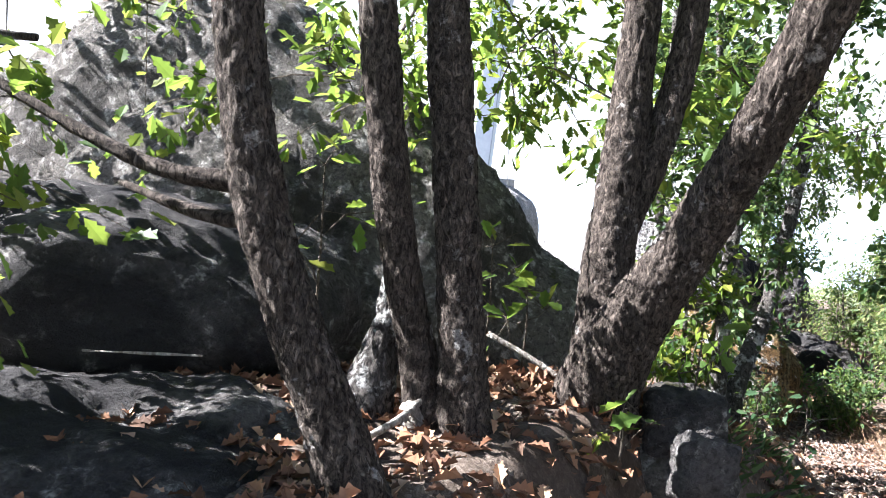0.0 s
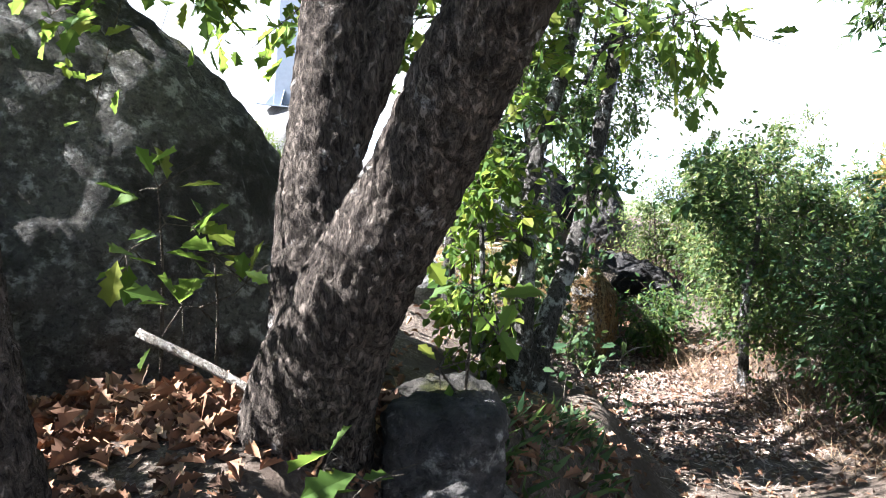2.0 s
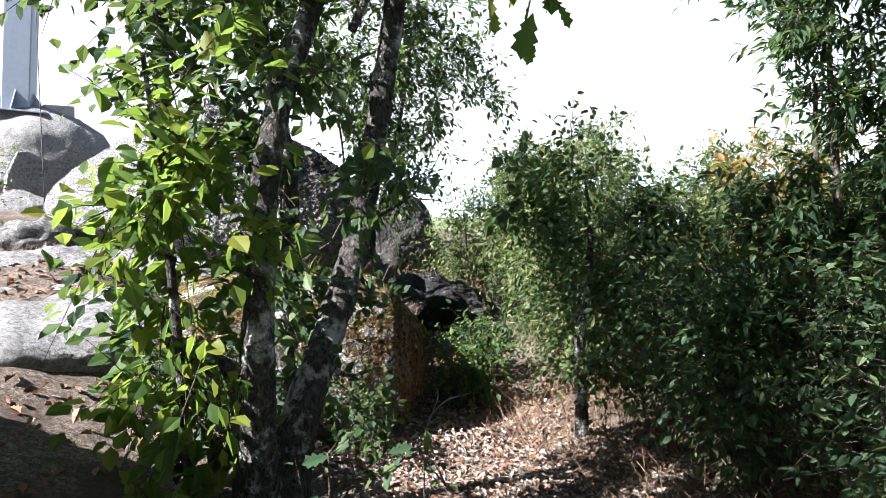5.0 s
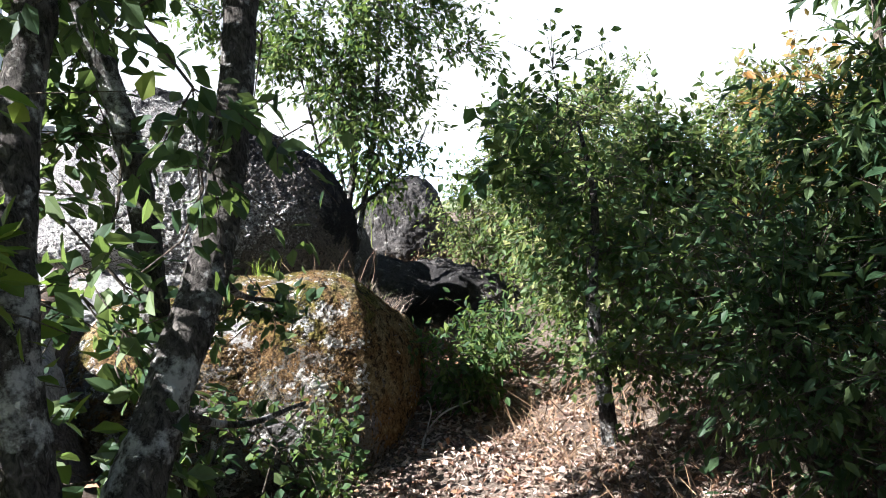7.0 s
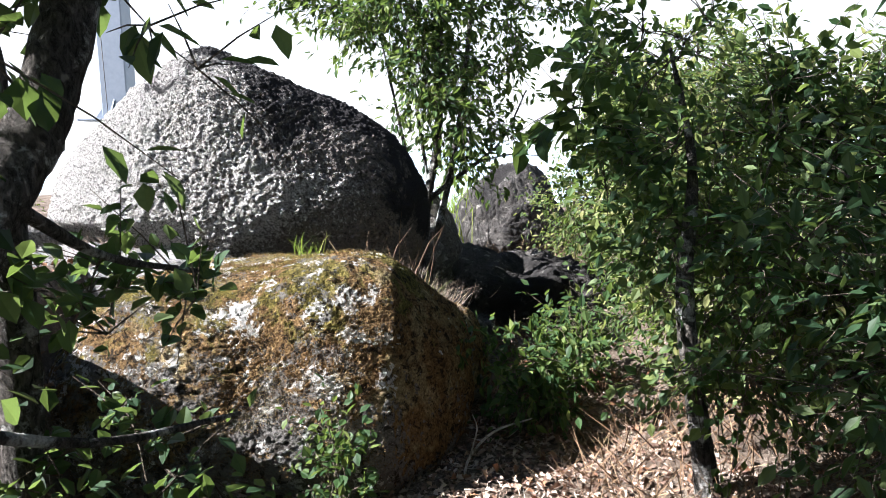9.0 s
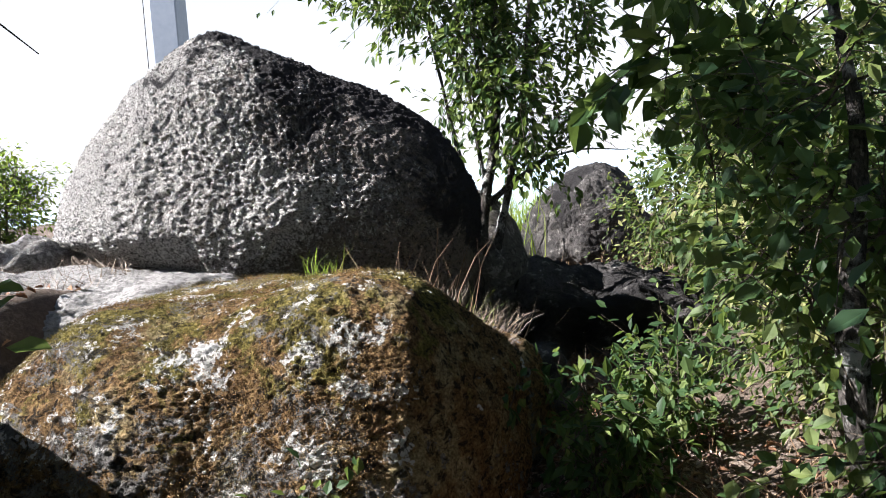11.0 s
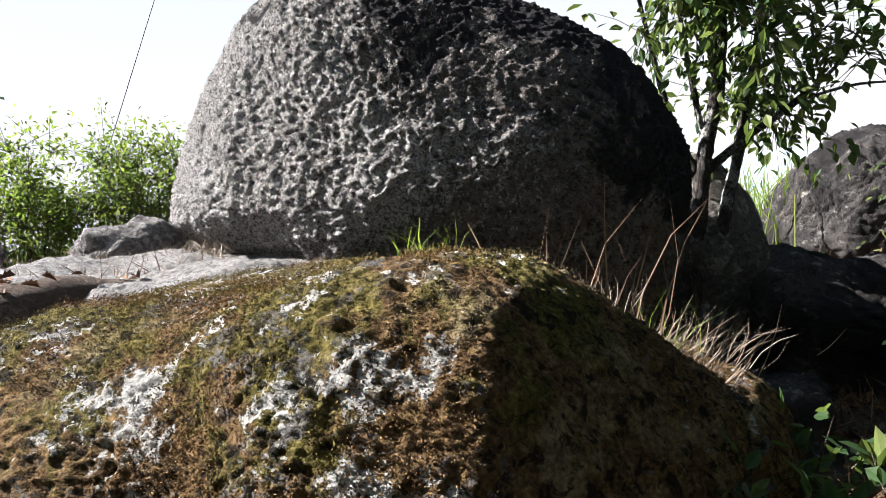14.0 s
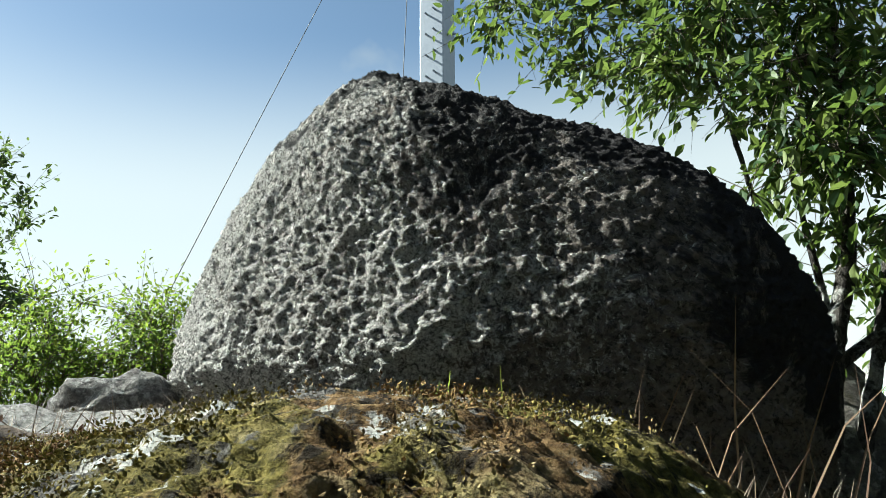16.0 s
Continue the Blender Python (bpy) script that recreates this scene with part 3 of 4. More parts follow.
rock("dark_boulder", (-1.78, 4.95, 0.5), (2.45, 1.2, 2.4), M_ROCK_DARK, "huge dark mossy boulder leaning behind the oaks", turn=-6, level=6, lumps=0.12, crust=0.05, seed=31, dome=True)
rock("dark_boulder", (0.42, 4.72, 0.5), (0.70, 0.6, 0.72), M_ROCK_DARK, "dark boulder at the foot of the huge one", turn=15, level=6, lumps=0.14, crust=0.025, seed=36)
rock("ledge_boulder", (-1.55, 3.05, 0.98), (1.25, 0.6, 0.42), M_ROCK_SHADED, "overhanging ledge of rock, darkened as in shade, with leaves on top", turn=10, level=5, lumps=0.2, crust=0.03, seed=33, square=2.6)
rock("flat_stone", (-1.05, 2.0, 0.70), (0.75, 0.55, 0.13), M_ROCK_SHADED, "flat mossy stone, darkened as in shade, sunk in the leaf litter", turn=12, level=6, lumps=0.2, crust=0.02, seed=45, category="stone", square=2.8)
rock("flat_stone", (1.03, 2.74, 0.70), (0.15, 0.10, 0.14), M_ROCK_SHADED, "block of grey stone with a flat pale top", turn=-10, level=5, lumps=0.18, crust=0.014, seed=41, category="stone", square=4.5)
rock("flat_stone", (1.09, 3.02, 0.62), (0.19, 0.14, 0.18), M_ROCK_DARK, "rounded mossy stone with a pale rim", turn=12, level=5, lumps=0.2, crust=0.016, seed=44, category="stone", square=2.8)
rock("bank_stone", (0.99, 2.36, 0.66), (0.10, 0.08, 0.13), M_ROCK_SHADED, "low stone set in the bank below the flat stone", turn=8, level=5, lumps=0.25, crust=0.014, seed=43, category="stone", square=3.6)
rock("bank_stone", (1.02, 2.86, 0.36), (0.27, 0.25, 0.36), M_ROCK_DARK, "mossy stone bedded in the bank", turn=20, level=4, lumps=0.2, crust=0.015, seed=42, category="stone")
rock("summit_rock", (0.68, 17.2, 0.82), (1.12, 1.15, 1.0), M_ROCK_PALE, "pale rock that carries the mast", turn=10, level=5, lumps=0.14, crust=0.02, seed=51, square=2.6)
rock("low_stone", (0.47, 14.9, 0.24), (0.43, 0.36, 0.30), M_ROCK_PALE, "low rounded pale stone below the mast", turn=-20, level=5, lumps=0.2, crust=0.02, seed=53, category="stone")
rock("pale_ledge", (1.1, 6.8, 0.27), (0.7, 0.75, 0.22), M_ROCK_PALE, "pale sunlit ledge of rock", turn=15, level=5, lumps=0.15, crust=0.015, seed=55, square=2.8, category="rock")

# ---- trees ----


def tree(name, label, x, y, category="tree", group=""):
    e = new(name)
    e.empty_display_size = 0.1
    return tagged(e, label, category, group)


# the oaks on the bank
oak_a = tree("oak_tree", "slender leaning oak with dark furrowed bark", -0.1, 1.75, group="oaks on the bank")
stem("trunk", [(-0.06, 1.72, 0.55, 0.11), (-0.15, 1.74, 0.85, 0.080), (-0.3, 1.74, 1.2, 0.068), (-0.43, 1.75, 1.6, 0.064), (-0.52, 1.78, 2.2, 0.06), (-0.62, 1.85, 3.2, 0.05)], M_BARK, oak_a, 60, 0.015, 0.007, 0.25, 1)
stem("limb", [(-0.42, 1.76, 1.52, 0.03), (-0.7, 1.8, 1.55, 0.022), (-1.1, 1.9, 1.7, 0.014), (-1.5, 2.0, 1.9, 0.006)], M_BARK, oak_a, 10, 0.05, 0.004)
stem("limb", [(-0.42, 1.76, 1.42, 0.022), (-0.62, 1.85, 1.44, 0.018), (-0.9, 2.0, 1.5, 0.008)], M_BARK, oak_a, 8, 0.05, 0.003)
oak_b = tree("oak_tree", "twin-stemmed oak with dark bark and pale bare roots", 0.08, 2.35, group="oaks on the bank")
stem("trunk", [(0.18, 2.3, 0.5, 0.14), (0.16, 2.3, 0.8, 0.092), (0.13, 2.31, 1.1, 0.077), (0.07, 2.32, 1.6, 0.072), (0.0, 2.35, 2.2, 0.068), (-0.03, 2.4, 3.2, 0.05)], M_BARK, oak_b, 56, 0.016, 0.007, 0.2, 2)
stem("trunk", [(0.08, 2.34, 0.6, 0.10), (0.0, 2.36, 0.95, 0.066), (-0.09, 2.34, 1.3, 0.062), (-0.16, 2.3, 1.7, 0.062), (-0.24, 2.3, 2.3, 0.06), (-0.32, 2.4, 3.2, 0.045)], M_BARK, oak_b, 52, 0.016, 0.006, 0.2, 3)
# pale dead-wood colour gives this bare root a sunlit look
stem("root", [(0.02, 2.36, 0.85, 0.05), (-0.02, 2.25, 0.72, 0.05), (-0.03, 2.15, 0.62, 0.035)], M_DEADWOOD, oak_b, 10, 0.03, 0.008)
stem("root", [(-0.11, 2.5, 1.25, 0.03), (-0.14, 2.46, 1.0, 0.06), (-0.18, 2.42, 0.82, 0.10), (-0.24, 2.36, 0.6, 0.15)], M_BARK_GREY, oak_b, 40, 0.02, 0.010, 0.3, 12)
oak_c = tree("oak_tree", "stout forked oak with deeply furrowed dark bark", 0.75, 2.8, group="oaks on the bank")
stem("trunk", [(0.68, 2.88, 0.30, 0.25), (0.68, 2.84, 0.6, 0.185), (0.70, 2.76, 0.85, 0.155), (0.76, 2.62, 1.1, 0.125), (0.875, 2.457, 1.4, 0.098), (0.94, 2.35, 1.6, 0.09), (1.0, 2.237, 1.8, 0.083), (1.1, 1.98, 2.3, 0.075), (1.16, 1.6, 3.2, 0.05)], M_BARK, oak_c, 110, 0.011, 0.008, 0.3, 4)
stem("fork", [(0.70, 2.84, 0.8, 0.12), (0.70, 2.88, 1.2, 0.105), (0.73, 2.92, 1.6, 0.092), (0.76, 2.97, 2.2, 0.075), (0.78, 3.0, 3.2, 0.06)], M_BARK, oak_c, 60, 0.016, 0.008, 0.0, 5)
stem("limb", [(0.72, 2.9, 1.35, 0.06), (0.84, 2.92, 1.7, 0.066), (0.95, 2.95, 2.2, 0.06), (1.0, 3.0, 3.0, 0.05)], M_BARK, oak_c, 24, 0.03, 0.007, 0.0, 6)


def off_path(at):
    """Leaves keep out of the way that is walked."""
    wx = np.interp(at[:, 1], WAY_Y, WAY_X)
    return ~((np.abs(at[:, 0] - wx) < 0.45) & (at[:, 2] < 2.0) & (at[:, 1] < 7.1))


hubs_a = [(-0.5, 1.78, 2.0), (-0.58, 1.8, 2.6), (-0.7, 1.8, 1.55), (-1.1, 1.9, 1.7), (-0.62, 1.85, 3.1)]
foliage(oak_a, np.vstack([blob((-1.25, 1.65, 1.8), (0.65, 0.25, 0.4), 14), blob((-0.9, 1.6, 3.2), (1.3, 0.9, 0.3), 3), blob((-0.6, 3.5, 2.5), (0.8, 0.35, 0.3), 5)]), 0.26, 50, 0.095, LOBED, M_OAK, 0.3, hubs_a, clear=off_path)
hubs_b = [(0.05, 2.38, 2.4), (0.05, 2.4, 3.1), (-0.25, 2.35, 2.6), (-0.3, 2.4, 3.1), (-0.12, 2.3, 1.8)]
foliage(oak_b, np.vstack([blob((0.2, 3.75, 2.4), (1.0, 0.3, 0.45), 14), blob((-0.8, 2.2, 3.0), (0.7, 0.5, 0.3), 2), blob((-0.5, 2.7, 1.75), (0.35, 0.3, 0.35), 3)]), 0.26, 55, 0.095, LOBED, M_OAK, 0.3, hubs_b, clear=off_path)
foliage(oak_b, blob((-1.45, 2.5, 2.05), (0.7, 0.3, 0.3), 6), 0.26, 55, 0.095, LOBED, M_OAK, 0.3, hubs_b, name="side_leaves")
hubs_c = [(1.1, 1.98, 2.3), (1.14, 1.7, 2.9), (0.76, 2.97, 2.3), (0.78, 3.0, 3.0), (0.98, 2.98, 2.6)]
foliage(oak_c, np.vstack([blob((1.0, 3.75, 2.4), (0.8, 0.4, 0.45), 12), blob((1.0, 3.0, 3.2), (1.0, 0.6, 0.3), 8), blob((2.25, 4.0, 2.0), (0.3, 0.2, 0.08), 4), blob((0.4, 4.3, 2.5), (0.8, 0.4, 0.35), 5), blob((0.6, 3.6, 2.0), (0.6, 0.3, 0.3), 5)]), 0.26, 55, 0.095, LOBED, M_OAK, 0.3, hubs_c, clear=off_path)

foliage(oak_c, [(1.02, 3.4, 1.86), (1.16, 3.5, 1.86)], 0.13, 14, 0.10, LOBED, M_OAK, 0.3, [(0.84, 3.0, 2.0)], name="leaf_spray")
# unseen top of the crown, laid out to shade the ground beyond the path
foliage(oak_c, np.vstack([blob((0.6, 2.6, 3.5), (1.2, 1.2, 0.3), 24, 0.2), blob((0.5, 4.7, 3.6), (1.3, 1.0, 0.3), 40, 0.2)]), 0.3, 46, 0.10, OVATE, M_OAK, 0.3, [(0.78, 3.0, 3.1), (1.16, 1.6, 3.2), (1.0, 3.0, 3.0)], name="high_leaves")
# forked oak's bough over the path, out of view, added to shade the thicket
stem("bough", [(0.78, 3.0, 2.9, 0.05), (1.6, 3.3, 3.3, 0.04), (2.6, 3.8, 3.5, 0.025), (3.6, 4.2, 3.5, 0.008)], M_BARK, oak_c, 12, 0.06, 0.005)
foliage(oak_c, np.vstack([blob((2.6, 3.5, 3.35), (1.2, 1.5, 0.22), 44, 0.2), blob((3.0, 2.2, 3.4), (0.9, 0.9, 0.2), 14, 0.2), blob((1.3, 3.3, 3.25), (0.8, 1.2, 0.2), 26, 0.2)]), 0.3, 42, 0.10, OVATE, M_OAK, 0.3, [(1.6, 3.3, 3.3), (2.1, 3.55, 3.4), (2.6, 3.8, 3.5), (3.2, 4.0, 3.5)], name="bough_leaves")

# the pair of stems beside the path
ash_l = tree("ash_tree", "slim upright ash with lichen-spotted bark", 1.95, 4.95, group="slim trees beside the path")
stem("trunk", [(1.95, 4.92, -0.1, 0.075), (1.95, 4.94, 0.66, 0.055), (2.0, 5.1, 1.2, 0.05), (2.1, 5.22, 1.6, 0.047), (2.23, 5.3, 2.0, 0.045), (2.5, 5.5, 3.6, 0.03)], M_BARK_GREY, ash_l, 16, 0.04, 0.006, 0.2, 7)
ash_r = tree("ash_tree", "slim leaning ash with lichen-spotted bark", 2.05, 4.95, group="slim trees beside the path")
stem("trunk", [(2.02, 4.93, -0.1, 0.085), (2.12, 5.02, 0.35, 0.068), (2.23, 5.12, 0.57, 0.062), (2.40, 5.3, 0.9, 0.058), (2.48, 5.42, 1.1, 0.055), (2.6, 5.55, 1.6, 0.05), (2.68, 5.62, 2.1, 0.045), (2.8, 5.7, 3.6, 0.03)], M_BARK_GREY, ash_r, 16, 0.04, 0.006, 0.2, 8)
stem("limb", [(2.47, 5.6, 1.85, 0.02), (2.62, 5.62, 2.12, 0.014), (2.9, 5.6, 2.2, 0.006)], M_BARK_GREY, ash_r, 8, 0.05, 0.003)
ash_m = tree("ash_tree", "thin ash with grey bark", 2.2, 5.75, group="slim trees beside the path")
stem("trunk", [(2.2, 5.7, -0.1, 0.05), (2.25, 5.74, 0.7, 0.045), (2.24, 5.78, 1.28, 0.042), (2.12, 5.85, 1.9, 0.038), (2.0, 5.9, 3.2, 0.025)], M_BARK_GREY, ash_m, 12, 0.05, 0.005, 0.2, 9)
ash_n = tree("ash_tree", "thin ash with grey bark", 1.74, 6.1, group="slim trees beside the path")
stem("trunk", [(1.74, 6.1, 0.1, 0.045), (1.75, 6.1, 1.2, 0.038), (1.72, 6.12, 3.2, 0.025)], M_BARK_GREY, ash_n, 12, 0.05, 0.005, 0.2, 10)
foliage(ash_l, np.vstack([blob((1.72, 4.95, 1.0), (0.24, 0.26, 0.55), 15), blob((1.72, 5.0, 0.35), (0.3, 0.3, 0.28), 5), blob((1.8, 5.0, 2.3), (0.6, 0.45, 0.6), 11)]), 0.22, 56, 0.08, BROAD, M_OAK, 0.3, [(1.68, 4.95, 0.9), (1.7, 4.95, 0.5), (1.66, 4.96, 1.3), (2.02, 5.13, 1.9), (2.04, 5.18, 2.6)], clear=off_path)
stem("limb", [(1.75, 4.95, -0.05, 0.02), (1.68, 4.95, 0.9, 0.014), (1.6, 4.97, 1.6, 0.006)], M_BARK_GREY, ash_l, 8, 0.05, 0.002)
foliage(ash_r, np.vstack([blob((2.2, 5.6, 1.5), (0.5, 0.5, 0.7), 18), blob((2.5, 5.5, 2.7), (0.7, 0.6, 0.5), 14)]), 0.2, 50, 0.078, BROAD, M_ASH, 0.35, [(2.42, 5.42, 1.1), (2.45, 5.6, 1.7), (2.55, 5.7, 2.4)], clear=off_path)
# unseen top of the ash, added to shade the far side of the path
foliage(ash_l, blob((2.3, 5.3, 3.5), (0.8, 0.7, 0.4), 20, 0.3), 0.28, 50, 0.09, OVATE, M_ASH, 0.35, [(2.3, 5.35, 2.6), (2.45, 5.45, 3.3)], name="high_leaves")
foliage(ash_m, np.vstack([blob((2.0, 5.9, 2.2), (0.6, 0.5, 0.65), 24), blob((1.9, 5.4, 0.6), (0.45, 0.4, 0.35), 9)]), 0.2, 50, 0.078, BROAD, M_ASH, 0.35, [(2.24, 5.78, 1.3), (2.1, 5.87, 2.0), (2.03, 5.9, 2.8)], clear=off_path)
# high leaves added to shade the foliage across the path
foliage(ash_n, blob((2.2, 6.9, 3.05), (0.9, 0.7, 0.35), 30, 0.2), 0.28, 60, 0.09, BROAD, M_ASH, 0.35, [(1.73, 6.1, 2.6), (1.72, 6.12, 3.1)], name="high_leaves")
foliage(ash_n, blob((1.8, 6.2, 2.4), (0.6, 0.5, 0.7), 11), 0.22, 50, 0.078, BROAD, M_ASH, 0.35, [(1.74, 6.1, 1.2), (1.73, 6.1, 2.2)], clear=off_path)


def shrub(name, label, x, y, height, spread, clumps, per, size, shape, material, stems=4, category="shrub", group="", low=0.15, bark=None, puff=0.28):
    """A bush of several thin stems with leafy clumps round their tops."""
    e = tree(name, label, x, y, category, group)
    z0 = place(x, y)
    hubs = []
    for i in range(stems):
        a = rng.uniform(0, 6.283)
        top = np.array([x + math.cos(a) * spread * 0.45, y + math.sin(a) * spread * 0.45, z0 + height * rng.uniform(0.6, 0.85)])
        b = np.array([x + math.cos(a) * 0.06, y + math.sin(a) * 0.06, z0 - 0.08])
        mid = (b + top) / 2 + rng.normal(size=3) * 0.06 * spread
        r = 0.014 + 0.007 * height
        stem("stem", [(*b, r), (*mid, r * 0.75), (*top, r * 0.3)], bark or M_TWIG, e, 8, 0.08, 0.003, 0.1, i)
        tip = top + np.array([0, 0, 0.16 * height]) + rng.normal(size=3) * 0.1
        hubs += [mid, (mid + top) / 2, top, tip]
    lobes = [blob(h + rng.normal(size=3) * 0.12 * spread, np.array([0.5, 0.5, 0.34]) * spread * rng.uniform(0.6, 1.25), max(2, clumps // (stems * 4)), 0.3) for h in hubs]
    skirt = blob((x, y, z0 + height * (0.42 + low / 2)), (spread * 0.95, spread * 0.95, height * (0.42 - low / 2)), clumps // 3, 0.4)
    cs = np.vstack(lobes + [skirt])
    foliage(e, cs, puff, per, size, shape, material, 0.4, hubs, clear=off_path)
    return e


G = "thicket beside the path"
pale = tree("small_tree", "small tree with a thin pale trunk and fresh green leaves", 4.45, 6.35, group=G)
stem("trunk", [(4.47, 6.36, -0.6, 0.05), (4.42, 6.35, -0.2, 0.04), (4.38, 6.36, 0.3, 0.035), (4.45, 6.4, 0.8, 0.02), (4.4, 6.45, 1.25, 0.006)], M_BARK_GREY, pale, 12, 0.04, 0.004, 0.2, 15)
foliage(pale, np.vstack([blob((4.64, 6.3, 0.65), (0.62, 0.5, 0.5), 38, 0.4), blob((4.6, 6.3, 0.05), (0.4, 0.35, 0.22), 11), blob((4.42, 6.5, 1.25), (0.3, 0.3, 0.3), 6)]), 0.24, 76, 0.052, BROAD, M_FRESH, 0.4, [(4.38, 6.36, 0.3), (4.45, 6.4, 0.9), (4.42, 6.43, 1.2)], clear=off_path)
foliage(pale, blob((4.35, 6.9, 1.08), (0.32, 0.3, 0.22), 9), 0.2, 26, 0.11, BROAD, M_FRESH, 0.5, [(4.45, 6.4, 0.8), (4.4, 6.45, 1.2)], name="leaf_spray")
for sx, sy, sh, sr, n_, shp, mt, lab in (
        (5.6, 8.4, 2.1, 0.85, 84, LANCE, M_SCRUB, "drooping narrow-leaved small tree"),
        (6.8, 9.8, 1.8, 1.1, 95, LANCE, M_SCRUB, "drooping narrow-leaved small tree"),
        (8.2, 11.6, 2.0, 1.4, 80, LANCE, M_SCRUB, "drooping narrow-leaved small tree"),
        (7.0, 7.4, 1.75, 1.0, 85, OVATE, M_SCRUB, "dense green small tree"),
        (8.6, 8.6, 2.0, 1.3, 80, OVATE, M_SCRUB, "dense green small tree"),
        (8.2, 5.6, 2.5, 1.4, 80, LANCE, M_SCRUB, "dense green small tree"),
        (5.6, 5.2, 3.5, 0.95, 115, LANCE, M_ASH, "tall dark-leaved small tree"),
        (5.5, 3.7, 3.4, 1.0, 115, LANCE, M_ASH, "tall dark-leaved small tree"),
        (7.0, 3.6, 3.6, 1.3, 90, LANCE, M_ASH, "tall dark-leaved small tree"),
        (4.9, 2.0, 3.2, 1.0, 80, LANCE, M_ASH, "tall dark-leaved small tree")):
    shrub("small_tree", lab, sx, sy, sh, sr, int(n_ * 1.3), 110, 0.062 if mt is M_SCRUB else 0.095, OVATE if mt is M_SCRUB else shp, mt, 5, "tree", G, puff=0.19)
shrub("bush", "bush of browning leaves", 6.3, 6.3, 2.0, 0.6, 40, 80, 0.08, OVATE, M_RUSSET, 5, "shrub", G)
for sx, sy, sh, sr, n_ in ((4.75, 5.2, 1.2, 0.6, 44), (5.4, 6.4, 1.6, 0.7, 54), (4.5, 3.9, 1.2, 0.6, 44), (5.1, 7.3, 1.3, 0.5, 40), (4.3, 2.9, 1.1, 0.6, 40), (6.2, 11.2, 1.3, 0.7, 40)):
    # bushes below y 6 take the darker ash leaf to look shaded
    shrub("bush", "low tangled green bush", sx, sy, sh, sr, n_, 80, 0.065, OVATE, M_ASH if sy < 6 else M_SCRUB, 6, "shrub", G)
shrub("bush", "low leafy sapling at the foot of the mossy boulder", 4.12, 7.5, 0.5, 0.26, 18, 28, 0.07, OVATE, M_FRESH, 4, "shrub", low=0.3, puff=0.16)
shrub("bush", "low leafy sapling in front of the mossy boulder", 2.95, 6.7, 0.42, 0.18, 6, 20, 0.05, BROAD, M_FRESH, 3, "shrub", low=0.2, puff=0.16)
shrub("bush", "low leafy sapling at the foot of the rocks", 4.55, 8.0, 0.5, 0.32, 16, 34, 0.065, OVATE, M_FRESH, 4, "shrub", low=0.3, puff=0.2)
H = "scrub on the hilltop"
shrub("bush", "bright green bush on the hilltop", -1.0, 10.9, 0.8, 0.75, 56, 120, 0.05, OVATE, M_OAK, 6, "shrub", H)
shrub("bush", "bright green bush on the hilltop", -0.05, 11.3, 0.95, 0.5, 50, 120, 0.05, OVATE, M_OAK, 6, "shrub", H)
shrub("bush", "bright green bush on the hilltop", -2.0, 10.4, 0.9, 0.8, 40, 80, 0.05, OVATE, M_OAK, 6, "shrub", H)
# the backlit look of this oak is in its darker leaf colour
shrub("oak_tree", "young oak on the hilltop", -3.3, 12.0, 2.7, 1.0, 60, 90, 0.09, OVATE, M_ASH, 4, "tree", H)

# the many-stemmed tree between the great boulder and the slab
fork = tree("forked_tree", "many-stemmed tree rising beside the great boulder", 4.0, 10.0)
stem("trunk", [(3.95, 10.0, -0.7, 0.06), (4.02, 10.0, 0.0, 0.045), (4.12, 10.02, 0.55, 0.04), (4.26, 10.05, 1.1, 0.034), (4.36, 10.1, 2.2, 0.026), (4.45, 10.2, 3.6, 0.012)], M_BARK_GREY, fork, 14, 0.05, 0.007, 0.2, 16)
stem("fork", [(4.05, 10.05, -0.6, 0.04), (4.16, 10.05, 0.1, 0.034), (4.34, 10.08, 0.7, 0.03), (4.55, 10.15, 1.5, 0.026), (4.8, 10.2, 3.2, 0.012)], M_BARK_GREY, fork, 12, 0.05, 0.006, 0.1, 17)
stem("limb", [(4.12, 10.02, 0.5, 0.026), (4.36, 10.03, 0.66, 0.02), (4.6, 10.04, 0.80, 0.017), (4.85, 10.05, 1.0, 0.010), (5.1, 10.1, 1.4, 0.005)], M_BARK_GREY, fork, 10, 0.05, 0.003)
stem("limb", [(4.6, 10.04, 0.80, 0.010), (4.9, 10.04, 0.84, 0.007), (5.25, 10.05, 0.8, 0.003)], M_BARK_GREY, fork, 8, 0.05, 0.001)
stem("limb", [(4.08, 10.02, 0.5, 0.022), (3.98, 10.05, 0.8, 0.018), (3.9, 10.1, 1.4, 0.012), (3.8, 10.2, 2.2, 0.006)], M_BARK_GREY, fork, 10, 0.05, 0.004)
stem("limb", [(4.14, 10.03, 0.6, 0.018), (4.10, 10.06, 1.1, 0.014), (4.05, 10.1, 2.0, 0.007)], M_BARK_GREY, fork, 10, 0.05, 0.004)
fork_hubs = [(4.36, 10.1, 2.2), (4.42, 10.2, 3.3), (4.6, 10.17, 1.9), (4.75, 10.2, 2.8), (3.85, 10.15, 1.9), (4.9, 10.06, 1.1), (4.06, 10.1, 1.9), (4.3, 10.07, 1.5)]
fork_lobes = [blob(np.array(h) + rng.normal(size=3) * 0.15, (0.5, 0.45, 0.32), 11, 0.3) for h in fork_hubs] + [blob((3.7, 10.4, 2.4), (0.6, 0.5, 0.4), 14), blob((3.1, 10.6, 2.75), (0.7, 0.4, 0.45), 20), blob((5.2, 10.2, 2.2), (0.6, 0.6, 0.7), 22), blob((4.4, 10.3, 3.1), (1.1, 0.8, 0.4), 26)]
